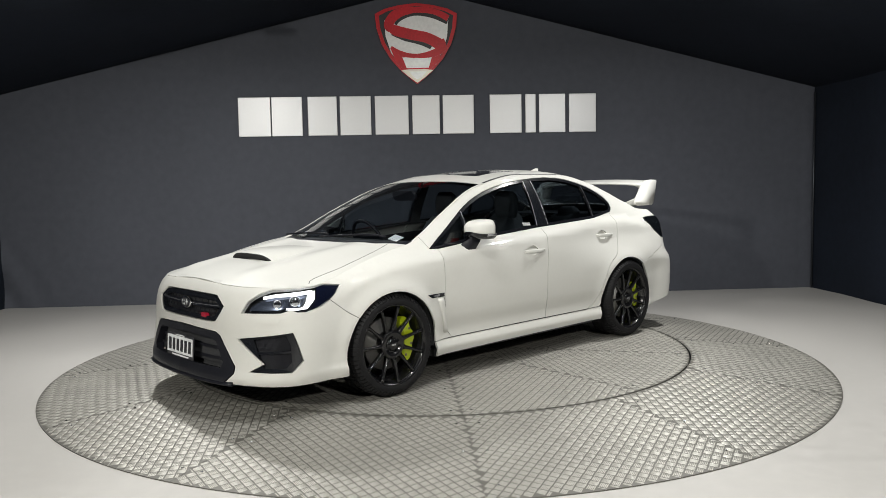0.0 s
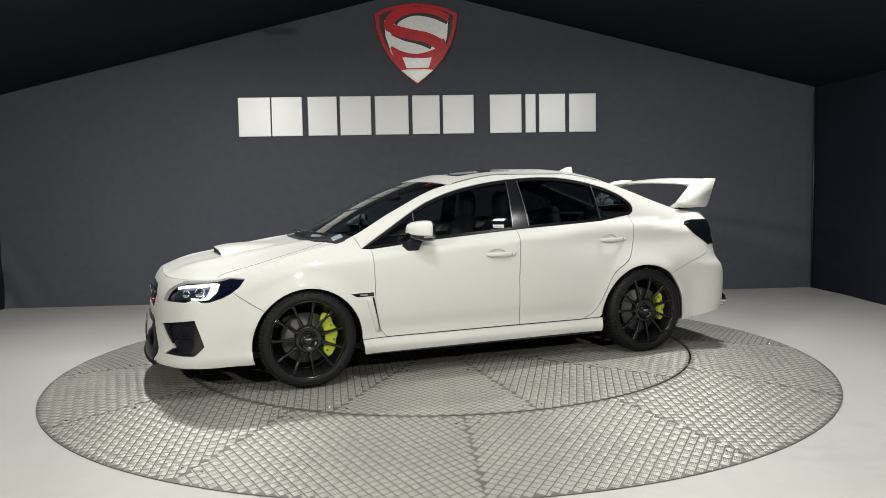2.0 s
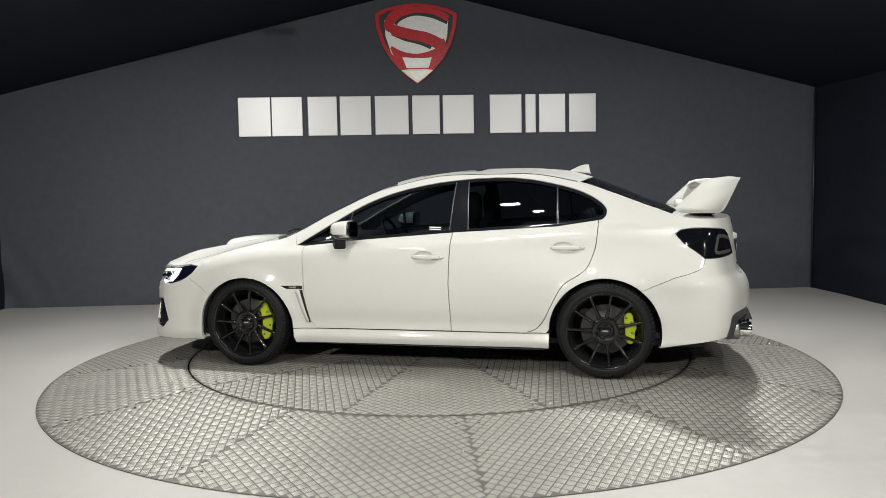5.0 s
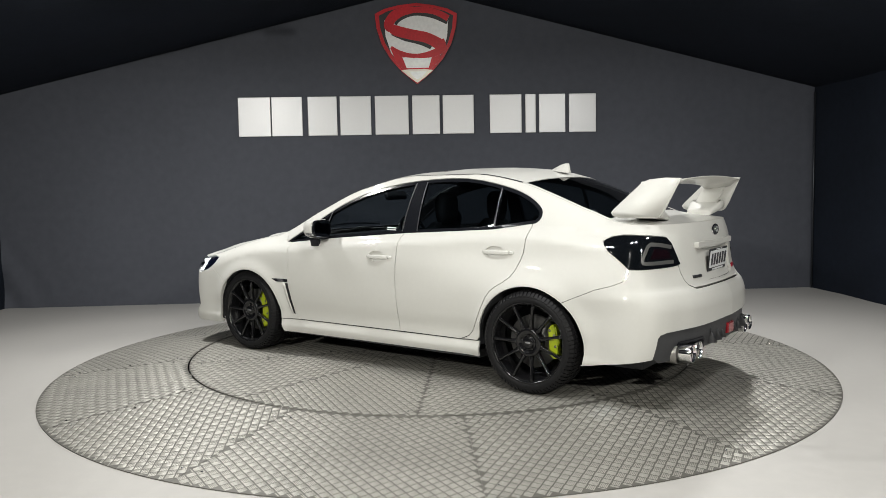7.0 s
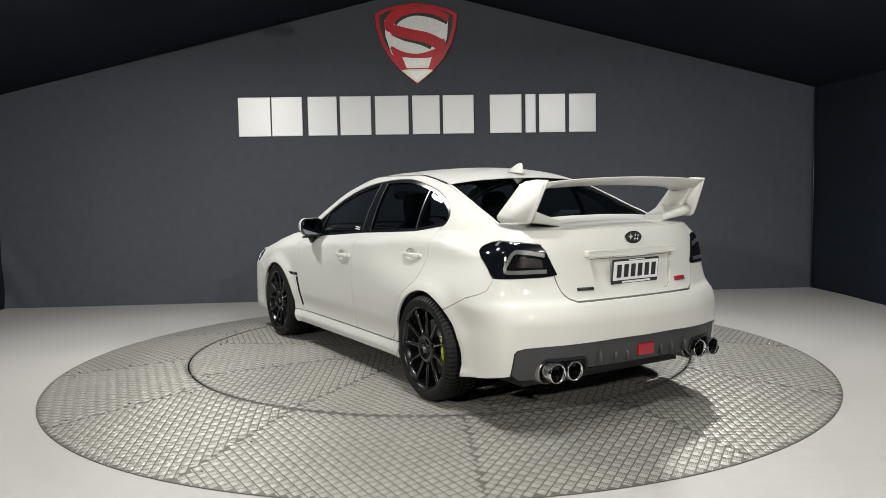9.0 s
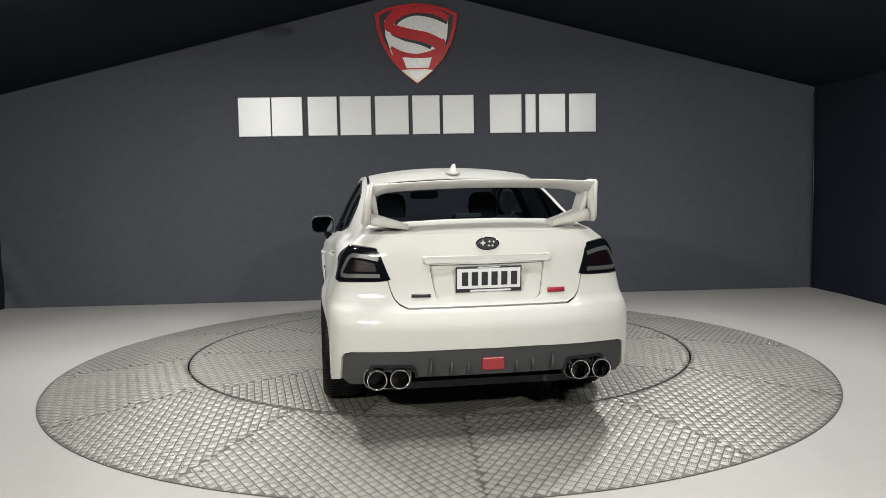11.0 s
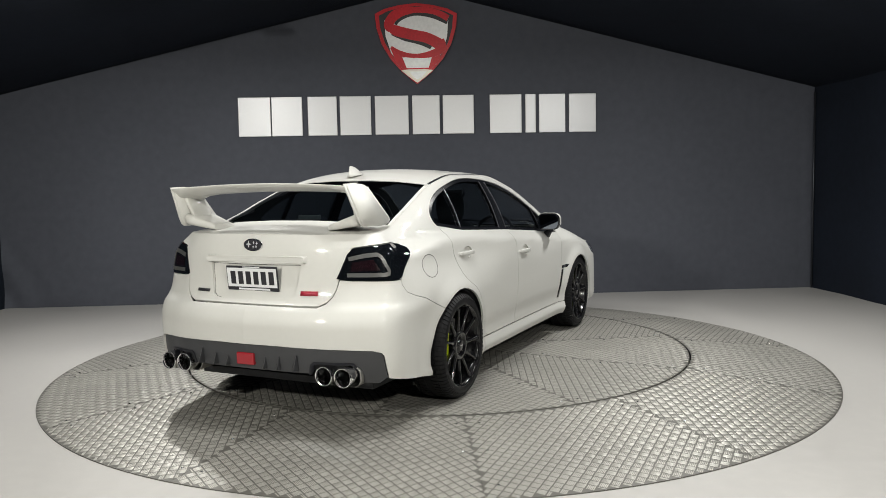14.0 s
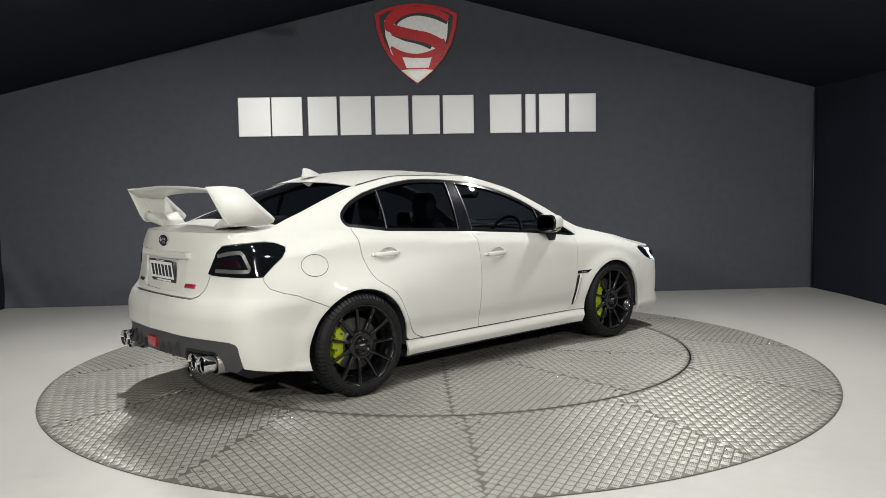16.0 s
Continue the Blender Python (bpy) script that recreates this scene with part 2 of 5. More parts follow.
# ---------------------------------------------------------------- housings added round the unseen floodlights
for fx, fy, power, tone in FLOODS:
    fixture = new("unseen_light")
    fixture.matrix_world = pose(fx, fy, 3.18)
    tagged(fixture, "small unseen black floodlight, added round a lamp, hanging from a rod", "light", group="ceiling floodlights")
    bm = bmesh.new()
    box(bm, -0.125, 0.125, -0.085, 0.085, 0.012, 0.06, bevel=0.006)
    part("housing", bm, EMBLEM_DARK, fixture)
    bm = bmesh.new()
    box(bm, -0.105, 0.105, -0.065, 0.065, 0.004, 0.011)
    part("diffuser", bm, PANEL_GLOW, fixture)
    bm = bmesh.new()
    rise = gable((ROOM.inverted() @ Vector((fx, fy, 0))).x) - 3.18 - 0.03
    bmesh.ops.create_cone(bm, cap_ends=True, segments=8, radius1=0.006, radius2=0.006, depth=rise - 0.06, matrix=pose(0, 0, (rise + 0.06) / 2))
    part("rod", bm, EMBLEM_DARK, fixture)
for fx, fy, fz, power, tone in FRONT_FILL:
    m = look((fx, fy, fz), (0, 0, 0.7)) @ pose(0, 0, 0.012)
    fixture = new("unseen_light")
    fixture.matrix_world = m
    tagged(fixture, "small unseen black floodlight, added round a lamp, hanging from a rod", "light", group="ceiling floodlights")
    bm = bmesh.new()
    box(bm, -0.15, 0.15, -0.11, 0.11, 0.012, 0.07, bevel=0.006)
    part("housing", bm, EMBLEM_DARK, fixture)
    bm = bmesh.new()
    box(bm, -0.125, 0.125, -0.085, 0.085, 0.004, 0.011)
    part("diffuser", bm, PANEL_GLOW, fixture)
    bm = bmesh.new()
    rise = gable((ROOM.inverted() @ Vector((fx, fy, 0))).x) - fz - 0.03
    bmesh.ops.create_cone(bm, cap_ends=True, segments=8, radius1=0.008, radius2=0.008, depth=rise, matrix=m.inverted() @ Matrix.Translation((fx, fy, fz)) @ pose(0, 0, rise / 2) @ pose(0, -0.05, 0.03))
    part("rod", bm, EMBLEM_DARK, fixture)
# ---------------------------------------------------------------- car: the shape of its skin
# x forwards, y to its left, z up from the ground; s runs along the side (s is x between the wheels)


def table(*rows):
    """A smooth curve (monotone cubic) through rows of (x, value)."""
    rows = sorted(rows)
    xs, ys = [r[0] for r in rows], [r[1] for r in rows]
    n = len(xs)
    d = [(ys[i + 1] - ys[i]) / (xs[i + 1] - xs[i]) for i in range(n - 1)]
    m = [d[0]] + [0 if d[i - 1] * d[i] <= 0 else 2 * d[i - 1] * d[i] / (d[i - 1] + d[i]) for i in range(1, n - 1)] + [d[-1]]

    def at(x):
        if x <= xs[0]:
            return ys[0]
        if x >= xs[-1]:
            return ys[-1]
        i = 0
        while x > xs[i + 1]:
            i += 1
        h = xs[i + 1] - xs[i]
        t = (x - xs[i]) / h
        return ((1 + 2 * t) * (1 - t) ** 2 * ys[i] + t * (1 - t) ** 2 * h * m[i] + t * t * (3 - 2 * t) * ys[i + 1] + t * t * (t - 1) * h * m[i + 1])
    return at


def smooth(a, b, x):
    t = max(0.0, min(1.0, (x - a) / (b - a)))
    return t * t * (3 - 2 * t)


PLAN_FRONT = ((1.62, 0.892), (1.80, 0.884), (1.93, 0.862), (2.03, 0.80), (2.105, 0.70), (2.165, 0.58), (2.203, 0.45), (2.228, 0.25), (2.238, 0.0))
PLAN_REAR = ((-1.75, 0.892), (-1.92, 0.880), (-2.07, 0.856), (-2.155, 0.815), (-2.212, 0.742), (-2.256, 0.645), (-2.312, 0.50), (-2.352, 0.28), (-2.368, 0.0))


def unroll(points, sign):
    s, out = points[0][0], []
    for i, (x, y) in enumerate(points):
        if i:
            s += sign * math.hypot(x - points[i - 1][0], y - points[i - 1][1])
        out.append((s, x, y))
    return out


UF, UR = unroll(PLAN_FRONT, 1), unroll(PLAN_REAR, -1)
S_FRONT, S_REAR = UF[-1][0], UR[-1][0]
MID = ((-1.38, 0.892), (-0.9, 0.884), (0.0, 0.880), (0.8, 0.884), (1.25, 0.892))
plan_x = table(*[(s, x) for s, x, y in UF + UR], *[(s, s) for s, y in MID])
plan_y = table(*[(s, y) for s, x, y in UF + UR], *MID)
front_dx = table((0.17, 0.015), (0.21, 0.038), (0.30, 0.018), (0.44, 0.0), (0.55, -0.008), (0.63, -0.02), (0.70, -0.045), (0.75, -0.075), (0.79, -0.12))
rear_dx = table((0.20, 0.05), (0.26, 0.0), (0.41, -0.03), (0.57, -0.035), (0.66, -0.008), (0.70, 0.03), (0.80, 0.06), (0.975, 0.078), (1.07, 0.10), (1.10, 0.11))
width = table((0.15, 0.92), (0.19, 0.945), (0.24, 0.962), (0.29, 0.945), (0.33, 0.945), (0.45, 0.968), (0.6, 0.982), (0.75, 0.985), (0.90, 0.97), (1.05, 0.95))
width_end = table((0.17, 0.97), (0.25, 0.995), (0.45, 1.0), (0.62, 0.997), (0.72, 0.983), (0.80, 0.984), (0.95, 0.957), (1.10, 0.90))
belt_z = table((S_REAR, 1.0), (-2.2, 1.0), (-1.95, 1.0), (-1.7, 1.02), (-1.45, 1.05), (-1.2, 1.045), (-0.8, 1.02), (-0.3, 0.99), (0.2, 0.955), (0.6, 0.93), (0.9, 0.905), (1.15, 0.885), (1.37, 0.845), (1.7, 0.745), (1.9, 0.72), (2.2, 0.72), (S_FRONT, 0.735))
belt_k = table((S_REAR, 0.95), (-2.4, 0.93), (-2.2, 0.91), (-1.95, 0.812), (-1.7, 0.798), (-1.45, 0.803), (-1.2, 0.825), (-0.8, 0.866), (0.6, 0.893), (0.9, 0.9), (1.15, 0.915), (1.37, 0.93), (1.7, 0.965), (1.9, 0.968), (S_FRONT, 0.97))
edge_z = table((S_REAR, 1.075), (-2.4, 1.072), (-2.2, 1.072), (-1.95, 1.085), (-1.7, 1.155), (-1.45, 1.25), (-1.2, 1.335), (-0.8, 1.402), (-0.3, 1.403), (0.2, 1.315), (0.6, 1.145), (0.9, 0.99), (1.0, 0.952), (1.15, 0.925), (1.37, 0.875), (1.7, 0.785), (1.9, 0.755), (2.2, 0.755), (S_FRONT, 0.775))
edge_k = table((S_REAR, 0.9), (-2.4, 0.87), (-2.2, 0.80), (-1.95, 0.735), (-1.7, 0.70), (-1.45, 0.675), (-1.2, 0.65), (-0.8, 0.645), (-0.3, 0.648), (0.2, 0.675), (0.6, 0.755), (0.9, 0.82), (1.0, 0.838), (1.15, 0.85), (1.37, 0.87), (1.7, 0.91), (1.9, 0.925), (2.2, 0.935), (S_FRONT, 0.94))
ARCHES = ((1.255, 0.300, 0.370), (-1.388, 0.310, 0.376))


def skin(s, z):
    """The point of the left side at s and height z, from the sill to the edge of the top."""
    px, py = plan_x(s), plan_y(s)
    wf, wr = smooth(1.55, 2.15, s), smooth(-1.7, -2.25, s)
    end = max(smooth(1.5, 1.9, s), smooth(-1.65, -2.0, s))
    zb, ze = belt_z(s), edge_z(s)
    za = zb - 0.085
    kb, ke = belt_k(s), edge_k(s)

    def low(zz):
        k = width(zz) * (1 - end) + width_end(zz) * end
        # the rear half draws in above the wheels, and a little behind them
        k -= 0.066 * smooth(0.62, 0.90, zz) * smooth(-0.4, -1.2, s) * smooth(-2.3, -1.95, s)
        k -= 0.035 * smooth(-1.45, -1.75, s) * smooth(-2.15, -1.85, s) * smooth(0.75, 0.5, zz)
        for ax, az, ar in ARCHES:
            r = math.hypot(s - ax, zz - az)
            k += (0.032 if ax > 0 else 0.024) * math.exp(-((r - ar) / 0.070) ** 2) * smooth(0.95, 0.7, zz)
        return k
    if z <= za:
        k = low(z)
    elif z <= zb:
        t = (z - za) / (zb - za)
        ka = low(za)
        k = ka + (kb - ka) * t ** 1.7
    else:
        t = min(1.0, (z - zb) / max(0.004, ze - zb))
        k = kb + (ke - kb) * (t - 0.10 * math.sin(math.pi * t) * smooth(0.05, 0.2, ze - zb))
    x = px + front_dx(z) * wf + rear_dx(z) * wr
    return (x, py * k, z)


def edge(s):
    return skin(s, edge_z(s))


EDGE = [edge(S_REAR + (S_FRONT - S_REAR) * i / 400) for i in range(401)]
for _i in range(1, 401):
    if EDGE[_i][0] <= EDGE[_i - 1][0]:
        EDGE[_i] = (EDGE[_i - 1][0] + 1e-5, EDGE[_i][1], EDGE[_i][2])
top_z = table((-2.27, 1.075), (-2.2, 1.088), (-2.0, 1.112), (-1.894, 1.137), (-1.667, 1.218), (-1.441, 1.315), (-1.172, 1.410), (-1.056, 1.434), (-0.729, 1.456), (-0.404, 1.455), (-0.126, 1.436), (0.128, 1.395),
              (0.336, 1.333), (0.613, 1.222), (0.984, 1.035), (1.15, 0.964), (1.25, 0.941), (1.5, 0.908), (1.8, 0.860), (2.0, 0.818), (2.12, 0.782), (2.16, 0.775))


def edge_at(x):
    lo, hi = 0, 400
    while hi - lo > 1:
        mid = (lo + hi) // 2
        if EDGE[mid][0] <= x:
            lo = mid
        else:
            hi = mid
    a, b = EDGE[lo], EDGE[hi]
    t = max(0.0, min(1.0, (x - a[0]) / (b[0] - a[0])))
    return a[1] + (b[1] - a[1]) * t, a[2] + (b[2] - a[2]) * t


def top(x, y):
    """The point of the bonnet, glass, roof or boot over (x, y)."""
    ye, ze = edge_at(x)
    r = min(1.0, abs(y) / max(ye, 1e-4))
    q = 2.3
    z = ze + (top_z(x) - ze) * (1 - r ** q)
    # creases of the bonnet
    if 1.1 < x < 2.2:
        z += 0.016 * math.exp(-((abs(y) - (0.44 - 0.06 * (x - 1.2))) / 0.10) ** 2) * smooth(1.05, 1.3, x) * smooth(2.15, 1.9, x)
    return (x, y, z)


def s_front(y):
    """s of the front end where the skin is y from the middle."""
    a, b = 1.62, S_FRONT
    for _ in range(40):
        m = (a + b) / 2
        a, b = (m, b) if plan_y(m) > y else (a, m)
    return a


def s_rear(y):
    a, b = -1.75, S_REAR
    for _ in range(40):
        m = (a + b) / 2
        a, b = (m, b) if plan_y(m) > y else (a, m)
    return a

# ---------------------------------------------------------------- car: materials
WHITE = material("pearl_white_paint", (0.63, 0.625, 0.595), 0.55, spec=0.22, coat=0.55, vary=0.012, scale=3.0)
GLOSS_BLACK = material("gloss_black", (0.010, 0.011, 0.014), 0.14, coat=0.3)
SATIN_BLACK = material("satin_black_plastic", (0.012, 0.0125, 0.017), 0.36, spec=0.3, vary=0.15, scale=20, bump=0.05, bump_scale=400)
GREY_PLASTIC = material("dark_grey_plastic", (0.045, 0.046, 0.05), 0.5, vary=0.1, scale=14, bump=0.08, bump_scale=350)
RUBBER = material("tyre_rubber", (0.009, 0.009, 0.010), 0.55, spec=0.22, vary=0.2, scale=18, bump=0.06, bump_scale=220)
RIM_BLACK = material("rim_gloss_black", (0.006, 0.006, 0.007), 0.22, spec=0.3, coat=0.5)
DISC_STEEL = material("brake_disc_steel", (0.22, 0.215, 0.21), 0.4, metal=0.7, vary=0.1, scale=8)
CALIPER = material("acid_yellow_caliper", (0.44, 0.53, 0.01), 0.35, coat=0.3)
CABIN = material("cabin_black", (0.042, 0.043, 0.047), 0.75, vary=0.2, scale=12, bump=0.1, bump_scale=300)
CABIN_RED = material("cabin_red", (0.16, 0.012, 0.014), 0.7, vary=0.15, scale=20)
LAMP_WHITE = material("led_white", (1.0, 1.0, 1.0), 0.3, glow=1.3)
LAMP_SMOKE = material("smoked_lamp", (0.004, 0.005, 0.0065), 0.06, coat=0.6)
LAMP_BLUE = material("blue_black_lamp_corner", (0.006, 0.008, 0.022), 0.08, coat=0.6)
LAMP_RED = material("dark_red_lamp", (0.008, 0.0022, 0.004), 0.2, coat=0.5)
LAMP_INSIDE = material("dark_lamp_inside", (0.13, 0.15, 0.20), 0.2, metal=0.7, coat=0.5)
LAMP_GREY = material("grey_light_bar", (0.08, 0.08, 0.078), 0.35)
BRAKE_CLEAR = material("clear_brake_light", (0.13, 0.14, 0.14), 0.3)
RED_REFLEX = material("red_reflector", (0.32, 0.012, 0.02), 0.25, coat=0.5)
DULL_STEEL = material("dull_steel", (0.34, 0.33, 0.315), 0.34, metal=0.9, vary=0.12, scale=12)
SILVER = material("silver_plastic", (0.55, 0.55, 0.57), 0.25, metal=0.8)
PLATE_WHITE = material("plate_white", (0.78, 0.79, 0.80), 0.35)
PLATE_BLACK = material("plate_black", (0.02, 0.02, 0.025), 0.4)
BADGE_RED = material("badge_red", (0.35, 0.01, 0.03), 0.3, coat=0.3)


def pane_glass(name, tint, rough=0.015, low=0.045):
    """Tinted pane: clear when seen square on, glossy at a slant, alike from both sides."""
    m = bpy.data.materials.new(name)
    m.use_nodes = True
    nt = m.node_tree
    nt.nodes.remove(nt.nodes["Principled BSDF"])
    see = nt.nodes.new("ShaderNodeBsdfTransparent")
    see.inputs[0].default_value = (*tint, 1)
    shine = nt.nodes.new("ShaderNodeBsdfGlossy")
    shine.inputs["Roughness"].default_value = rough
    slant = nt.nodes.new("ShaderNodeLayerWeight")
    slant.inputs[0].default_value = 0.5
    power = nt.nodes.new("ShaderNodeMath")
    power.operation = "POWER"
    power.inputs[1].default_value = 5.0
    gloss = nt.nodes.new("ShaderNodeMapRange")
    gloss.inputs[3].default_value, gloss.inputs[4].default_value = low, 1.0
    mix = nt.nodes.new("ShaderNodeMixShader")
    nt.links.new(slant.outputs["Facing"], power.inputs[0])
    nt.links.new(power.outputs[0], gloss.inputs[0])
    nt.links.new(gloss.outputs[0], mix.inputs[0])
    nt.links.new(see.outputs[0], mix.inputs[1])
    nt.links.new(shine.outputs[0], mix.inputs[2])
    nt.links.new(mix.outputs[0], nt.nodes["Material Output"].inputs[0])
    return m


GLASS_CLEAR = pane_glass("windscreen_glass", (0.70, 0.74, 0.76))
GLASS_FRONT = pane_glass("front_door_glass", (0.40, 0.45, 0.48))
GLASS_DARK = pane_glass("privacy_glass", (0.22, 0.25, 0.27))
LENS = pane_glass("lamp_lens", (0.80, 0.82, 0.85))

# ---------------------------------------------------------------- car: panels cut from the skin


SF, SR = S_FRONT, S_REAR


def inside(p, poly):
    x, y = p
    hit = False
    n = len(poly)
    for i in range(n):
        x0, y0 = poly[i]
        x1, y1 = poly[(i + 1) % n]
        if (y0 > y) != (y1 > y) and x < (x1 - x0) * (y - y0) / (y1 - y0) + x0:
            hit = not hit
    return hit


def area2(poly):
    return sum(poly[i][0] * poly[(i + 1) % len(poly)][1] - poly[(i + 1) % len(poly)][0] * poly[i][1] for i in range(len(poly)))


def inset(poly, d):
    """The outline moved inwards by d."""
    sign = 1 if area2(poly) > 0 else -1
    n = len(poly)
    out = []
    for i in range(n):
        a, b, c = Vector(poly[i - 1]), Vector(poly[i]), Vector(poly[(i + 1) % n])
        e0, e1 = (b - a), (c - b)
        if e0.length < 1e-9 or e1.length < 1e-9:
            out.append(tuple(b))
            continue
        n0 = Vector((-e0.y, e0.x)).normalized() * sign
        n1 = Vector((-e1.y, e1.x)).normalized() * sign
        m = n0 + n1
        if m.length < 0.3:
            m = n0
        m.normalize()
        k = min(2.0, 1 / max(0.35, m.dot(n0)))
        out.append(tuple(b + m * d * k))
    return out


def dense(poly, step):
    out = []
    for i in range(len(poly)):
        a, b = Vector(poly[i]), Vector(poly[(i + 1) % len(poly)])
        n = max(1, int(math.ceil((b - a).length / step)))
        out += [tuple(a + (b - a) * j / n) for j in range(n)]
    return out


def clip(poly, a, b):
    """The part of the outline to the left of the line from a to b."""
    out = []
    side = lambda p: (b[0] - a[0]) * (p[1] - a[1]) - (b[1] - a[1]) * (p[0] - a[0])
    for i in range(len(poly)):
        p, q = poly[i], poly[(i + 1) % len(poly)]
        sp, sq = side(p), side(q)
        if sp >= 0:
            out.append(p)
        if sp * sq < 0:
            t = sp / (sp - sq)
            out.append((p[0] + (q[0] - p[0]) * t, p[1] + (q[1] - p[1]) * t))
    return out


def normal_of(mapper, u, v):
    h = 0.004
    a, b = Vector(mapper(u + h, v)) - Vector(mapper(u - h, v)), Vector(mapper(u, v + h)) - Vector(mapper(u, v - h))
    n = a.cross(b)
    return n.normalized() if n.length > 1e-12 else Vector((0, 0, 1))


def skin_open(s, z):
    """skin() carried on past its limits, for normals."""
    return skin(s, min(z, edge_z(s) + 0.001))


def cut(outline, mapper=skin, step=0.03, holes=(), gap=0.0027, depth=0.0, lip=0.014, out=1):
    """A panel of the skin: vertices, faces and normals. depth sets it inwards; out tells which way the normal points (+y or +z)."""
    small = inset(outline, gap) if gap else list(outline)
    # what lies on the car's middle stays there
    if mapper is skin:
        small = [((SF if a[0] > 0 else SR) if abs(abs(a[0]) - abs(SF if a[0] > 0 else SR)) < 1e-6 else p[0], p[1]) for a, p in zip(outline, small)]
    else:
        small = [(p[0], 0.0 if abs(a[1]) < 1e-6 else p[1]) for a, p in zip(outline, small)]
    from_outer = dense(small, step)
    rings = [from_outer] + [dense(inset(h, -gap) if gap else list(h), step) for h in holes]
    pts, edges = [], []
    for ring in rings:
        k = len(pts)
        pts += ring
        edges += [(k + i, k + (i + 1) % len(ring)) for i in range(len(ring))]
    rim = len(pts)
    us, vs = [p[0] for p in from_outer], [p[1] for p in from_outer]
    nu, nv = int((max(us) - min(us)) / step), int((max(vs) - min(vs)) / step)
    border = np.array(pts)
    for i in range(nu + 1):
        for j in range(nv + 1):
            p = (min(us) + (i + 0.5) * step, min(vs) + (j + 0.5) * step)
            if inside(p, rings[0]) and not any(inside(p, r) for r in rings[1:]) and np.min(np.sum((border - p) ** 2, axis=1)) > (0.45 * step) ** 2:
                pts.append(p)
    from mathutils.geometry import delaunay_2d_cdt
    v2, _, faces, *_ = delaunay_2d_cdt([Vector(p) for p in pts], edges, [], 0, 1e-6)
    keep = []
    for f in faces:
        cx, cy = sum(v2[i].x for i in f) / len(f), sum(v2[i].y for i in f) / len(f)
        if inside((cx, cy), rings[0]) and not any(inside((cx, cy), r) for r in rings[1:]):
            keep.append(list(f))
    nm = skin_open if mapper is skin else mapper
    verts, norms = [], []
    for p in v2:
        n = normal_of(nm, p.x, p.y)
        ref = Vector((0, 0, 1)) if mapper is top else Vector((mapper(p.x, p.y)[0] * 0.35 if abs(p.x) > 1.6 else 0, 1, 0))
        if n.dot(ref) < 0:
            n = -n
        verts.append(Vector(mapper(p.x, p.y)) - n * depth)
        norms.append(n)
    for f in keep:
        a, b, c = (verts[i] for i in f[:3])
        if (b - a).cross(c - a).dot(norms[f[0]] + norms[f[1]] + norms[f[2]]) < 0:
            f.reverse()
    if lip:
        count = {}
        for f in keep:
            for i in range(len(f)):
                a, b = f[i], f[(i + 1) % len(f)]
                key = (min(a, b), max(a, b))
                count[key] = None if key in count else (a, b)
        for ab in [e for e in count.values() if e]:
            a, b = ab
            k = len(verts)
            t = (verts[b] - verts[a])
            if abs(verts[a].y) < 1e-3 and abs(verts[b].y) < 1e-3:
                continue
            o = t.cross(norms[a])
            o = o.normalized() if o.length > 1e-9 else norms[a]
            verts += [verts[a].copy(), verts[b].copy(), verts[b] - norms[b] * lip, verts[a] - norms[a] * lip]
            norms += [o] * 4
            keep.append([k + 1, k, k + 3, k + 2])
    return verts, keep, norms


def flipped(data):
    v, f, n = data
    return [Vector((p.x, -p.y, p.z)) for p in v], [list(reversed(q)) for q in f], [Vector((p.x, -p.y, p.z)) for p in n]


def both(data):
    v, f, n = data
    v2, f2, n2 = flipped(data)
    k = len(v)
    return v + v2, f + [[i + k for i in q] for q in f2], n + n2


def together(*parts):
    v, f, n = [], [], []
    for a, b, c in parts:
        k = len(v)
        v, f, n = v + a, f + [[i + k for i in q] for q in b], n + c
    return v, f, n


def sheet(name, data, mat, parent, label=""):
    v, f, n = data
    me = bpy.data.meshes.new(name)
    me.from_pydata([tuple(p) for p in v], [], f)
    me.polygons.foreach_set("use_smooth", [True] * len(me.polygons))
    me.normals_split_custom_set_from_vertices([tuple(p) for p in n])
    me.materials.append(mat)
    ob = new(name, me)
    ob.parent = parent
    if label:
        tagged(ob, label)
    return ob


def pair(name, data, mat, parent, label=""):
    return sheet(name, data, mat, parent, label), sheet(name, flipped(data), mat, parent, label)


def arc(ax, az, r, a0, a1, n=18):
    return [(ax + r * math.cos(radians(a0 + (a1 - a0) * i / n)), az + r * math.sin(radians(a0 + (a1 - a0) * i / n))) for i in range(n + 1)]


def along_edge(a, b, n=24):
    return [(a + (b - a) * i / n, edge_z(a + (b - a) * i / n)) for i in range(n + 1)]


car = new("car")
tagged(car, "white four-door sports sedan with tall rear wing and black wheels", "car")
AF, AR = ARCHES

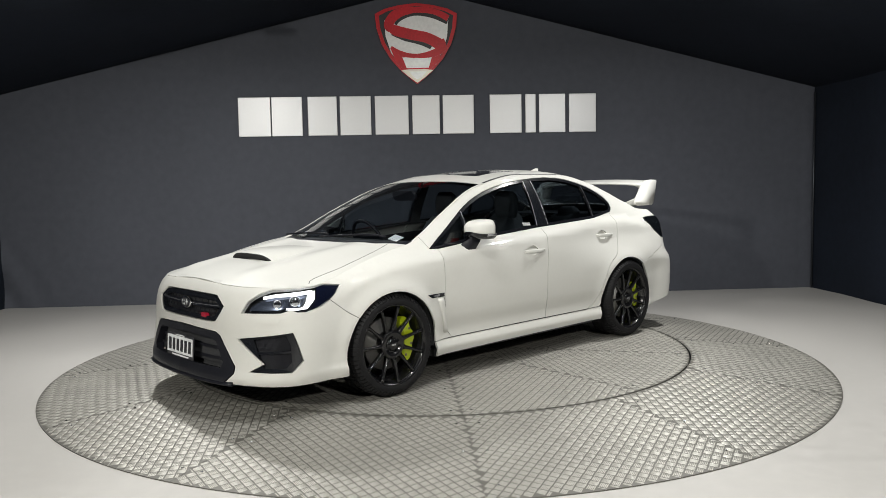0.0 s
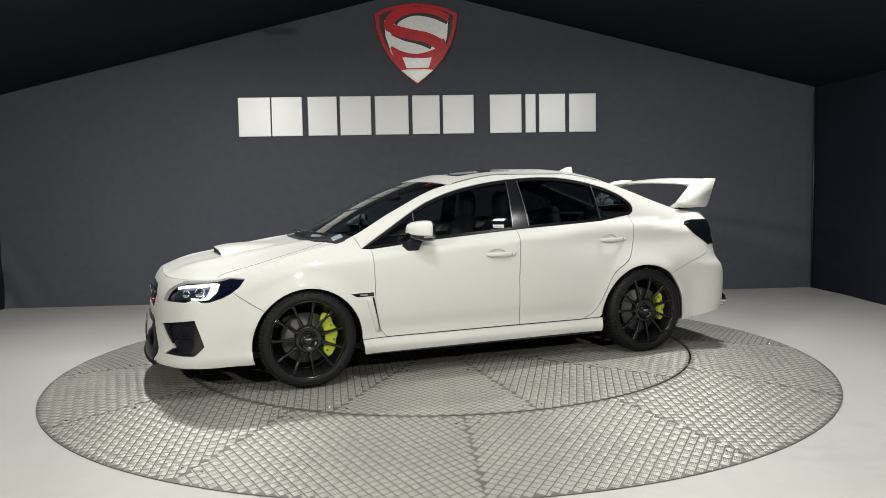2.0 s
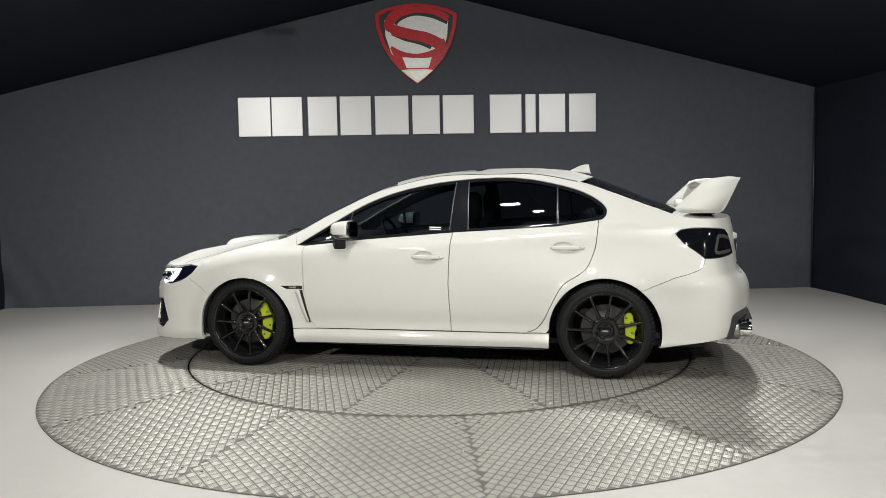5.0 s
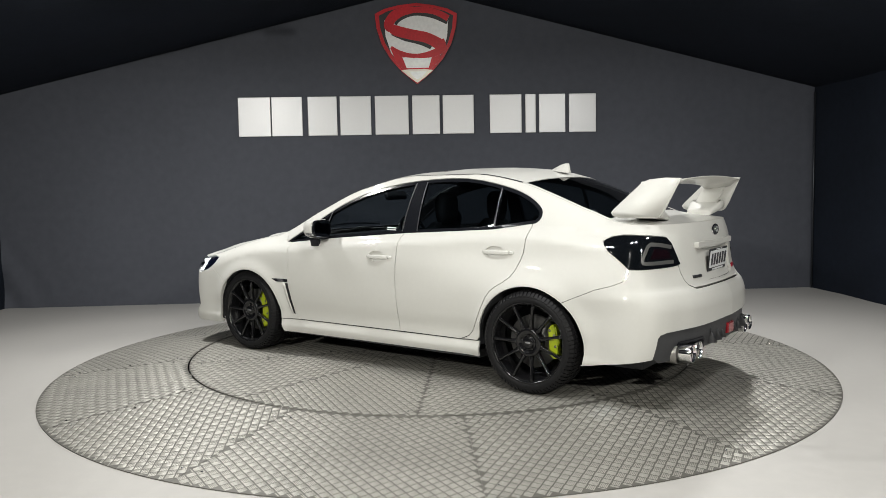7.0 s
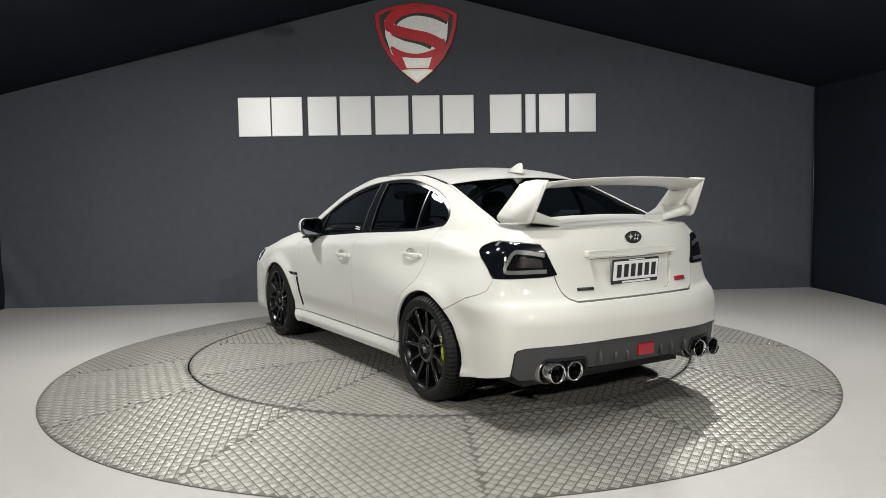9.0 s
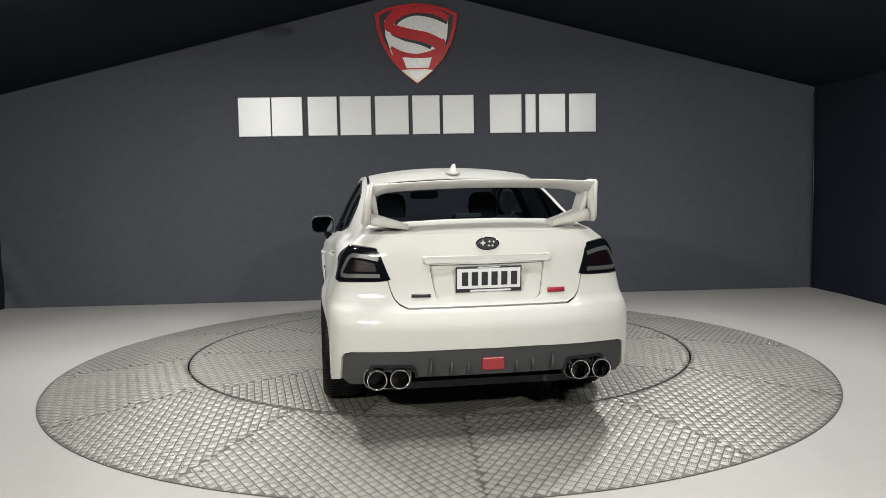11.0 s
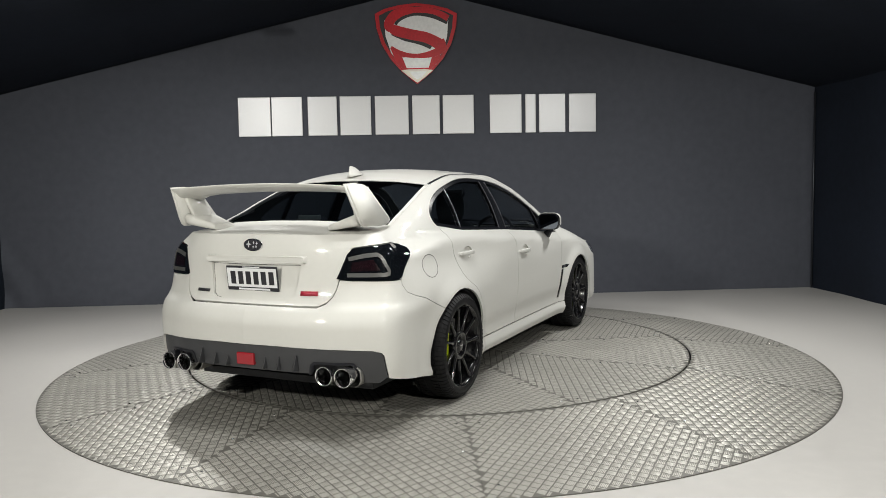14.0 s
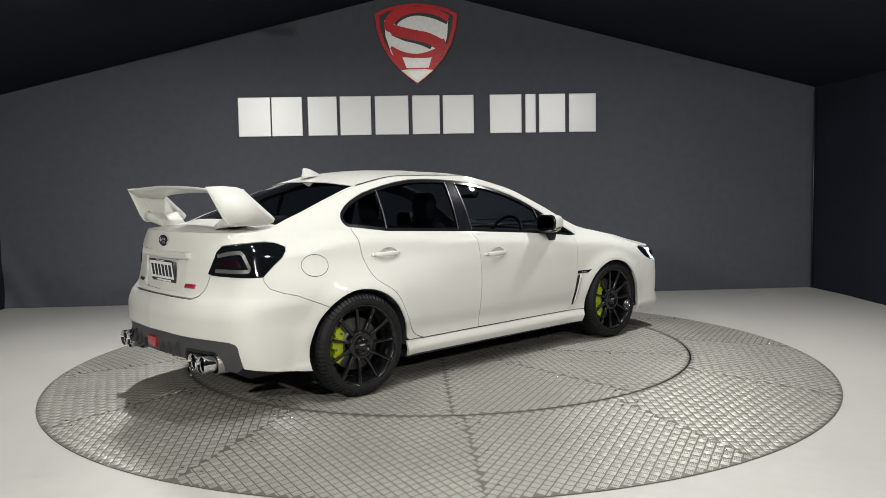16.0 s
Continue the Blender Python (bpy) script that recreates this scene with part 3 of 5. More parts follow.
WINDOW = [(0.861, 0.907)] + [tuple(p) for p in curved([(0.59, 1.07), (0.34, 1.209), (0.046, 1.306), (-0.34, 1.366), (-0.755, 1.375), (-1.09, 1.314), (-1.28, 1.244), (-1.385, 1.167), (-1.395, 1.11), (-1.365, 1.078)], 3)] + [(-1.069, 1.036), (-0.361, 0.999), (0.339, 0.949)]
DOOR_FRONT = [(0.80, 0.905), (0.794, 0.787), (0.787, 0.506), (0.765, 0.395), (0.745, 0.335), (0.705, 0.293)]
DOOR_MID = [(-0.317, 0.295), (-0.305, 0.639), (-0.327, 0.997)]
DOOR_REAR = [tuple(p) for p in curved([(-1.345, 1.075), (-1.335, 0.95), (-1.316, 0.858), (-1.255, 0.737), (-1.111, 0.639), (-1.029, 0.498), (-0.979, 0.397), (-0.925, 0.329), (-0.843, 0.294)], 3)]
HEADLIGHT = [(2.31, 0.617), (2.275, 0.678), (2.205, 0.722), (2.136, 0.744), (1.95, 0.751), (1.869, 0.756), (1.75, 0.763), (1.658, 0.755), (1.70, 0.705), (1.743, 0.674), (1.80, 0.645), (1.897, 0.617), (1.96, 0.620), (2.0, 0.637), (2.06, 0.619), (2.15, 0.617)]
TAIL_LIGHT = [(-1.872, 0.972), (-1.885, 0.988), (-1.93, 1.003), (-2.013, 1.012), (-2.125, 1.014), (-2.25, 1.008), (-2.38, 0.998), (-2.422, 0.965), (-2.495, 0.83), (-2.42, 0.822), (-2.196, 0.818), (-2.11, 0.818), (-2.075, 0.828), (-2.02, 0.866), (-1.93, 0.922), (-1.885, 0.950)]
FOG = [(2.333, 0.462), (1.985, 0.502), (1.915, 0.335), (1.975, 0.275), (2.23, 0.278), (2.145, 0.322)]

# fenders, doors, quarters, sills
fender = along_edge(1.80, 0.90) + [(0.861, 0.907)] + DOOR_FRONT + [(0.882, 0.293)] + arc(*AF, 181, 40) + [(1.60, 0.575), (1.743, 0.674), (1.70, 0.705), (1.658, 0.755), (1.75, 0.763)]
pair("front_fender", cut(fender, gap=0.0008), WHITE, car)
bowl_at = lambda hx, hz: [(hx - 0.090 + 0.066 * math.cos(2 * math.pi * k / 24), hz + 0.003 + 0.034 * math.sin(2 * math.pi * k / 24)) for k in range(24)]
FRONT_BOWL, REAR_BOWL = bowl_at(-0.04, 0.828), bowl_at(-1.018, 0.890)
pair("front_door", cut(DOOR_FRONT + DOOR_MID + [(0.339, 0.949)], holes=[FRONT_BOWL]), WHITE, car)
pair("rear_door", cut([(-0.327, 0.997), (-1.069, 1.036)] + DOOR_REAR + DOOR_MID[:2], holes=[REAR_BOWL]), WHITE, car)
pair("side_skirt", cut([(0.885, 0.291), (0.87, 0.20), (0.865, 0.183), (-1.01, 0.192), (-1.016, 0.30), (-0.843, 0.292)], step=0.025), WHITE, car)
quarter = list(reversed(DOOR_REAR)) + list(reversed(WINDOW[1:-3])) + [(0.861, 0.907)] + along_edge(0.90, -2.395, 60) + [(-2.393, 0.990), (-2.365, 0.999), (-2.25, 1.010), (-2.125, 1.016), (-2.013, 1.014), (-1.915, 1.002), (-1.868, 0.979), (-1.93, 0.917), (-2.02, 0.864), (-2.09, 0.817), (-2.085, 0.79), (-2.041, 0.745), (-1.95, 0.715), (-1.844, 0.69), (-1.70, 0.63)] + arc(*AR, 130, 2) + [(-0.99, 0.30)]
pair("quarter_panel", cut(quarter), WHITE, car)

# bumpers
bumper = [(1.60, 0.575), (1.743, 0.674), (1.80, 0.645), (1.897, 0.617), (1.96, 0.620), (2.0, 0.637), (2.06, 0.619), (2.15, 0.617), (2.312, 0.615), (2.277, 0.679), (2.206, 0.723), (2.136, 0.745), (1.95, 0.752), (1.90, 0.755)] + along_edge(1.95, SF, 20) + [
    (SF, 0.706), (2.60, 0.702), (2.55, 0.698), (2.465, 0.643), (2.49, 0.60), (2.53, 0.552), (2.57, 0.546), (SF, 0.546), (SF, 0.50), (2.52, 0.488), (2.48, 0.47), (2.335, 0.30), (2.335, 0.262), (2.40, 0.20), (2.2, 0.195), (1.95, 0.19), (1.63, 0.19)] + arc(*AF, -17, 40, 10)
sheet("front_bumper", both(cut(bumper, holes=[FOG], lip=0.03)), WHITE, car)
rear_bumper = [(-2.09, 0.815), (-2.2, 0.816), (-2.40, 0.820), (-2.472, 0.826), (-2.488, 0.77), (-2.505, 0.73), (-2.535, 0.70), (-2.58, 0.680), (-2.80, 0.682), (SR, 0.683), (SR, 0.470), (-2.8, 0.470), (-2.45, 0.460), (-2.26, 0.452), (-2.215, 0.44), (-2.20, 0.42), (-2.185, 0.295), (-2.0, 0.258), (-1.80, 0.225), (-1.745, 0.218)] + list(reversed(arc(*AR, 130, 194, 10))) + [
    (-1.70, 0.63), (-1.844, 0.69), (-1.95, 0.715), (-2.041, 0.745), (-2.085, 0.79)]
sheet("rear_bumper", both(cut(rear_bumper, gap=0.0008, lip=0.02)), WHITE, car)
diffuser = [(SR, 0.468), (-2.8, 0.468), (-2.45, 0.458), (-2.26, 0.450), (-2.217, 0.438), (-2.202, 0.42), (-2.187, 0.297), (-2.24, 0.262), (s_rear(0.672), 0.268), (s_rear(0.668), 0.335), (s_rear(0.64), 0.378), (s_rear(0.43), 0.384), (s_rear(0.415), 0.37), (s_rear(0.405), 0.318), (SR, 0.322)]
sheet("rear_diffuser", both(cut(diffuser, depth=0.012, lip=0.03)), GREY_PLASTIC, car, "dark grey plastic lower rear valance")

# boot lid: its upright face and its top
PLATE_RECESS = [(SR, 0.905), (s_rear(0.322), 0.905), (s_rear(0.288), 0.738), (s_rear(0.265), 0.722), (s_rear(0.22), 0.716), (SR, 0.714)]
lid = [(SR, 0.688), (-2.80, 0.687), (-2.58, 0.686), (-2.535, 0.704), (-2.505, 0.734), (-2.488, 0.775), (-2.474, 0.83), (-2.402, 0.965), (-2.38, 1.0)] + along_edge(-2.38, SR, 16) + PLATE_RECESS
edge_of = lambda x, d=0.0: edge_at(x)[0] - d


def top_outline(x0, x1, side, front=(), rear=(), n=16):
    """Half an outline of the top, from (x0, side(x0)) to (x1, side(x1)); front and rear list its end curves, from the side to the middle."""
    return [(x0 + (x1 - x0) * i / n, side(x0 + (x1 - x0) * i / n)) for i in range(n + 1)]


recess = cut(PLATE_RECESS, gap=0.0, depth=0.016, lip=0.0)
boot_top = [(-1.905, 0.0), (-1.895, 0.3), (-1.86, 0.50), (-1.83, edge_of(-1.83))] + [(p[0] + 0.0005, p[1]) for p in reversed(EDGE) if p[0] < -1.86 and p[1] > 0.004][::2] + [(EDGE[0][0] + 0.0005, 0.0)]
boot = sheet("boot_lid", both(together(cut(lid, lip=0.016), recess, cut(boot_top, mapper=top, gap=0.0, lip=0.01))), WHITE, car)

# bonnet, roof, glass
hood_rear = [(1.195, 0.0), (1.185, 0.30), (1.13, 0.55), (1.06, 0.68), (1.03, edge_of(1.03))]
nose = [p for p in EDGE if p[0] > 1.05]
bonnet_outline = hood_rear + [(p[0] - 0.001, p[1]) for p in nose[::2]] + [(nose[-1][0] - 0.001, 0.0)]
bonnet = sheet("bonnet", both(cut(bonnet_outline, mapper=top, gap=0.0005, lip=0.016)), WHITE, car)
screen_low = [(1.135, 0.0), (1.125, 0.30), (1.07, 0.55), (0.985, 0.67), (0.94, edge_of(0.94, 0.012))]
sheet("cowl", both(cut([(1.193, 0.0), (1.183, 0.30), (1.128, 0.55), (1.058, 0.68), (1.028, edge_of(1.028)), (0.95, edge_of(0.95))] + list(reversed(screen_low)), mapper=top, gap=0.0, depth=0.012, lip=0)), SATIN_BLACK, car, "black plastic scuttle under the windscreen")
screen_top = [(0.13, edge_of(0.13, 0.02)), (0.17, 0.45), (0.22, 0.25), (0.24, 0.0)]
screen_side = top_outline(0.94, 0.13, lambda x: edge_of(x, 0.012 + 0.008 * (0.94 - x) / 0.8), n=14)
sheet("windscreen", both(cut(screen_low[:-1] + screen_side + screen_top[1:], mapper=top, gap=0.0, depth=0.003, lip=0.004)), GLASS_CLEAR, car, "large clear curved windscreen")
for name, a, b in (("front_pillar", 0.96, 0.13), ("rear_pillar", -1.20, -1.86)):
    inner = lambda x: edge_of(x, 0.010 + 0.008 * min(1, abs(0.94 - x) / 0.8) if x > 0 else 0.022)
    pair(name, cut(top_outline(a, b, edge_of, n=14) + list(reversed(top_outline(a, b, inner, n=14))), mapper=top, gap=0.0, lip=0.006, step=0.02), WHITE, car)
roof_rear = [(-1.285, 0.0), (-1.275, 0.25), (-1.24, 0.45), (-1.205, edge_of(-1.205))]
SUNROOF = [(0.02, 0.0), (0.015, 0.30), (-0.01, 0.39), (-0.03, 0.405), (-0.44, 0.405), (-0.47, 0.39), (-0.485, 0.30), (-0.49, 0.0)]
roof_outline = list(reversed(screen_top[:-1])) + [(0.125, edge_of(0.125))] + top_outline(0.12, -1.20, edge_of, n=30) + list(reversed(roof_rear)) + [(-0.492, 0.0), (-0.487, 0.302), (-0.472, 0.394), (-0.442, 0.409), (-0.028, 0.409), (-0.008, 0.394), (0.017, 0.302), (0.022, 0.0), (0.24, 0.0)]
sheet("roof", both(cut([(0.239, 0.0)] + roof_outline[:-1], mapper=top, gap=0.0, lip=0.006)), WHITE, car)
sheet("sunroof", both(cut(SUNROOF, mapper=top, gap=0.0, depth=0.002, lip=0.01)), GLOSS_BLACK, car, "black glass sunroof panel")
back_low = [(-1.895, 0.0), (-1.885, 0.3), (-1.85, 0.50), (-1.825, edge_of(-1.825, 0.022))]
back_outline = [(-1.29, 0.0), (-1.28, 0.25), (-1.245, 0.45), (-1.21, edge_of(-1.21, 0.022))] + top_outline(-1.21, -1.825, lambda x: edge_of(x, 0.022), n=14)[1:] + list(reversed(back_low))[1:]
sheet("rear_window", both(cut(back_outline, mapper=top, gap=0.0, depth=0.003, lip=0.004)), GLASS_FRONT, car, "dark tinted rear window")

# side windows: black surround, four panes a side
inner = inset(WINDOW, 0.020)
lines = {"a": ((0.46, 1.3), (0.475, 0.8)), "b": ((-0.33, 1.5), (-0.305, 0.9)), "c": ((-0.41, 1.5), (-0.435, 0.9)), "d": ((-1.05, 1.5), (-1.068, 0.9))}
rev = lambda l: (l[1], l[0])
shift = lambda l, d: ((l[0][0] + d, l[0][1]), (l[1][0] + d, l[1][1]))
sgn = 1
tri = clip(inner, *lines["a"])
if max(p[0] for p in tri) < 0.6:
    rev, sgn = (lambda l: l), -1
    tri = clip(inner, lines["a"][1], lines["a"][0])
back_of = lambda poly, l: clip(poly, *((l[1], l[0]) if sgn == 1 else l))
front_of = lambda poly, l: clip(poly, *(l if sgn == 1 else (l[1], l[0])))
panes = [
    ("quarter_light", front_of(inner, shift(lines["a"], 0.006)), GLASS_FRONT, "small fixed front quarter window"),
    ("front_window", front_of(back_of(inner, shift(lines["a"], -0.006)), lines["b"]), GLASS_FRONT, "tinted front door window"),
    ("rear_side_window", front_of(back_of(inner, lines["c"]), shift(lines["d"], 0.006)), GLASS_DARK, "dark tinted rear door window"),
    ("rear_quarter_light", back_of(inner, shift(lines["d"], -0.008)), GLASS_DARK, "dark tinted small rear quarter window")]
pair("window_surround", cut(WINDOW, holes=[inset(p[1], 0.001) for p in panes], gap=0.001, depth=0.004, lip=0.02, step=0.025), GLOSS_BLACK, car, "black window frame and door pillar trim")
for name, poly, mat, label in panes:
    pair(name, cut(poly, gap=0.0, depth=0.012, lip=0.0), mat, car, label)

# dark sheets added behind the panels to keep the gaps dark; then floor, wheel housings
shell = []
for a, b in ((-1.0, 0.86),):
    shell.append(cut([(a, 0.22), (b, 0.22), (b, 0.87), (a, 0.95)], gap=0.0, depth=0.03, lip=0.0, step=0.06))
shell.append(cut(arc(*AF, 181, -17, 24) + [(2.3, 0.25), (2.5, 0.3), (SF, 0.3), (SF, 0.72), (2.2, 0.68), (1.8, 0.70), (1.2, 0.83), (0.8, 0.85), (0.8, 0.25)], gap=0.004, depth=0.05, lip=0.0, step=0.05))
shell.append(cut(arc(*AR, 0, 194, 24) + [(-2.1, 0.30), (-2.5, 0.33), (SR, 0.34), (SR, 1.03), (-2.2, 1.0), (-1.6, 1.02), (-0.95, 0.95), (-0.95, 0.3)], gap=0.004, depth=0.045, lip=0.0, step=0.05))
sheet("inner_shell", both(together(*shell)), CABIN, car, "added dark backing that keeps the panel gaps dark")
liner = list(reversed(DOOR_REAR))[-6:] + list(reversed(WINDOW[1:-3])) + [(0.861, 0.907)] + along_edge(0.90, -1.8, 40) + [(-1.8, 1.0)]
sheet("cabin_liner", both(together(cut(liner, gap=0.003, depth=0.03, lip=0, step=0.05), cut(top_outline(0.10, -1.22, lambda x: edge_of(x, 0.01), n=20) + [(-1.22, 0.0), (0.10, 0.0)], mapper=top, gap=0.0, depth=0.03, lip=0, step=0.06), cut(WINDOW, holes=[inset(p[1], 0.0) for p in panes], gap=0.001, depth=0.03, lip=0, step=0.04))), CABIN, car, "black roof and pillar lining")
bm = bmesh.new()
box(bm, -2.05, 1.95, -0.62, 0.62, 0.185, 0.225)
box(bm, -0.98, 0.84, -0.80, 0.80, 0.172, 0.224)
box(bm, 0.96, 1.05, -0.66, 0.66, 0.22, 0.87)
box(bm, -1.62, -1.55, -0.55, 0.55, 0.22, 1.0)
part("underbody", bm, CABIN, car, "dark flat underbody")
for ax, az, ar in ARCHES:
    for side in (1, -1):
        bm = bmesh.new()
        ring = []
        for px, pz in arc(ax, az, ar + 0.006, -6, 186, 28):
            ring.append([bm.verts.new((px, side * y, pz)) for y in (0.55, 0.845)])
        for i in range(len(ring) - 1):
            bm.faces.new((ring[i][0], ring[i + 1][0], ring[i + 1][1], ring[i][1]))
        bm.faces.new([r[0] for r in ring])
        part("wheel_housing", bm, CABIN, car)

# ---------------------------------------------------------------- car: shapes of its fittings


def lathe(bm, profile, n=48, m=None):
    """Turns a profile of (radius, y) round the y axis."""
    rings = []
    for i in range(n):
        a = 2 * math.pi * i / n
        rings.append([bm.verts.new((r * math.cos(a), y, r * math.sin(a))) for r, y in profile])
    for i in range(n):
        for k in range(len(profile) - 1):
            f = bm.faces.new((rings[i][k], rings[(i + 1) % n][k], rings[(i + 1) % n][k + 1], rings[i][k + 1]))
            f.smooth = True
    if m is not None:
        for ring in rings:
            for v in ring:
                v.co = m @ v.co
    bmesh.ops.recalc_face_normals(bm, faces=bm.faces[:])
    return bm


def loft(bm, sections, close=True, caps=True):
    """Joins rings of points of equal length."""
    rings = [[bm.verts.new(p) for p in sec] for sec in sections]
    n = len(rings[0])
    for a, b in zip(rings, rings[1:]):
        for i in range(n if close else n - 1):
            bm.faces.new((a[i], a[(i + 1) % n], b[(i + 1) % n], b[i])).smooth = True
    if caps:
        bm.faces.new(rings[0])
        bm.faces.new(list(reversed(rings[-1])))
    bmesh.ops.recalc_face_normals(bm, faces=bm.faces[:])
    return bm


def rounded(cx, cz, w, h, r, n=4):
    """A rounded rectangle as (u, v) points."""
    out = []
    for sx, sz, a0 in ((1, 1, 0), (-1, 1, 90), (-1, -1, 180), (1, -1, 270)):
        for i in range(n + 1):
            a = radians(a0 + 90 * i / n)
            out.append((cx + sx * (w / 2 - r) + r * math.cos(a), cz + sz * (h / 2 - r) + r * math.sin(a)))
    return out


def strip(points, w, mapper=skin, depth=0.0, thick=0.004):
    """A raised band that follows a line on the skin."""
    line = dense_line(points, 0.015)
    verts, faces, norms = [], [], []
    for i, p in enumerate(line):
        a, b = Vector(line[max(0, i - 1)]), Vector(line[min(len(line) - 1, i + 1)])
        d = (b - a).normalized()
        nn = Vector((-d.y, d.x)) * w / 2
        ref = Vector((0, 0, 1)) if mapper is top else Vector((mapper(*p)[0] * 0.35 if abs(p[0]) > 1.6 else 0, 1, 0))
        n = normal_of(skin_open if mapper is skin else mapper, *p)
        if n.dot(ref) < 0:
            n = -n
        c0, c1 = Vector(mapper(p[0] + nn.x, p[1] + nn.y)), Vector(mapper(p[0] - nn.x, p[1] - nn.y))
        verts += [c0 - n * (depth + thick), c0 - n * depth, c1 - n * depth, c1 - n * (depth + thick)]
        norms += [n, n, n, n]
    for i in range(len(line) - 1):
        k = 4 * i
        for j in range(3):
            faces.append([k + j, k + j + 1, k + 4 + j + 1, k + 4 + j])
    for f in faces:
        a, b, c = (verts[i] for i in f[:3])
        mid = norms[f[0]] if (f[0] % 4) == 1 else None
        if mid is not None and (b - a).cross(c - a).dot(mid) < 0:
            for g in faces:
                g.reverse()
            break
    return verts, faces, norms


def dense_line(points, step):
    out = []
    for a, b in zip(points, points[1:]):
        a, b = Vector(a), Vector(b)
        n = max(1, int(math.ceil((b - a).length / step)))
        out += [tuple(a + (b - a) * j / n) for j in range(n)]
    return out + [tuple(points[-1])]


def honeycomb(poly, cell, w, depth, stretch=1.0):
    """Hexagon bars inside an outline of the skin."""
    bars = []
    us, vs = [p[0] for p in poly], [p[1] for p in poly]
    dx, dz = cell * math.sqrt(3) * stretch, cell * 1.5
    j = 0
    z = min(vs)
    while z < max(vs) + cell:
        u = min(us) - dx + (dx / 2 if j % 2 else 0)
        while u < max(us) + dx:
            c = [(u + cell * stretch * math.cos(radians(a)), z + cell * math.sin(radians(a))) for a in (90, 30, -30, -90)]
            for p, q in zip(c, c[1:]):
                if inside(p, poly) and inside(q, poly):
                    bars.append(strip([p, q], w, depth=depth, thick=0.008))
            u += dx
        z += dz
        j += 1
    return together(*bars) if bars else ([], [], [])


BADGE_SILVER = material("badge_silver", (0.72, 0.72, 0.73), 0.3, metal=0.25)
MIRROR = material("tinted_mirror", (0.22, 0.24, 0.28), 0.03, metal=1.0)
DARK_TRIM = material("dark_chrome_trim", (0.12, 0.12, 0.13), 0.3, metal=0.8)


# wheels
def wheel(x, side, z=0.3290):
    """One wheel with its outer face towards side (+1: the car's left)."""
    base = pose(x, side * 0.7775, z) @ Matrix.Diagonal((1.03, side, 1.03, 1))
    round_base = pose(x, side * 0.7775, z) @ Matrix.Diagonal((1.0, side, 1.0, 1))
    bm = bmesh.new()
    lathe(bm, [(0.228, -0.11), (0.222, -0.06), (0.205, 0.0), (0.205, 0.035), (0.226, 0.060), (0.232, 0.085), (0.240, 0.104), (0.2465, 0.116), (0.2525, 0.118), (0.2525, 0.110), (0.247, 0.10), (0.236, 0.0), (0.236, -0.11)], 64, base)
    rim = part("wheel", bm, RIM_BLACK, car, "gloss black eleven-spoke alloy wheel")
    bm = bmesh.new()
    prof = [(0.244, 0.098), (0.252, 0.112), (0.268, 0.1215), (0.286, 0.1225), (0.299, 0.116), (0.308, 0.106), (0.3190, 0.094), (0.3245, 0.07), (0.3256, 0.03)]
    prof = prof + [(r, -y) for r, y in reversed(prof)]
    lathe(bm, prof, 72, round_base)
    tyre = part("tyre", bm, RUBBER, rim, "low-profile black road tyre")
    # tread blocks over the shoulder
    blocks, faces = [], []
    for i in range(72):
        a0, a1 = 2 * math.pi * i / 72, 2 * math.pi * (i + 0.72) / 72
        for ys in ((0.121, 0.100, 0.072), (0.066, 0.05, 0.02), (-0.02, -0.05, -0.066), (-0.072, -0.100, -0.121)):
            rs = [{0.121: 0.300, 0.100: 0.3235, 0.072: 0.3302}.get(abs(y), 0.3308) for y in ys]
            k = len(blocks)
            for a in (a0, a1):
                for y, r in zip(ys, rs):
                    skew = 0.25 * y
                    blocks.append(round_base @ Vector((r * math.cos(a + skew), y, r * math.sin(a + skew))))
            faces += [(k, k + 1, k + 4, k + 3), (k + 1, k + 2, k + 5, k + 4)]
            m = len(blocks)
            for a in (a0, a1):
                for y, r in zip(ys, rs):
                    blocks.append(round_base @ Vector(((r - 0.009) * math.cos(a + 0.25 * y), y, (r - 0.009) * math.sin(a + 0.25 * y))))
            faces += [(k, k + 3, m + 3, m), (k + 2, m + 2, m + 5, k + 5), (k, m, m + 1, k + 1), (k + 1, m + 1, m + 2, k + 2), (k + 3, k + 4, m + 4, m + 3), (k + 4, k + 5, m + 5, m + 4)]
    me = bpy.data.meshes.new("tread")
    me.from_pydata([tuple(v) for v in blocks], [], faces)
    me.materials.append(RUBBER)
    tread = new("tread", me)
    tread.parent = rim
    tagged(tread, kind="stuff")
    for i in range(11):
        a = 2 * math.pi * i / 11 + math.pi / 2 + 0.09
        bm = bmesh.new()
        secs = []
        for r, w, y, d in ((0.070, 0.046, 0.090, 0.030), (0.10, 0.026, 0.094, 0.030), (0.17, 0.016, 0.102, 0.028), (0.222, 0.020, 0.110, 0.022), (0.246, 0.034, 0.112, 0.010)):
            # the spokes lean sideways, out from the hub
            sh = 0.020 * (r - 0.05) / 0.2
            pts = [(-w / 2, -d), (-w / 2, -0.006), (-w / 4, 0.0), (w / 4, 0.0), (w / 2, -0.006), (w / 2, -d)]
            secs.append([base @ Vector((r * math.cos(a) - (u + sh) * math.sin(a), y + v, r * math.sin(a) + (u + sh) * math.cos(a))) for u, v in pts])
        loft(bm, secs)
        part("spoke", bm, RIM_BLACK, rim)
    bm = bmesh.new()
    lathe(bm, [(0.0001, 0.098), (0.030, 0.098), (0.034, 0.096), (0.035, 0.084), (0.053, 0.085), (0.058, 0.097), (0.080, 0.098), (0.087, 0.094), (0.090, 0.06), (0.084, 0.02)], 40, base)
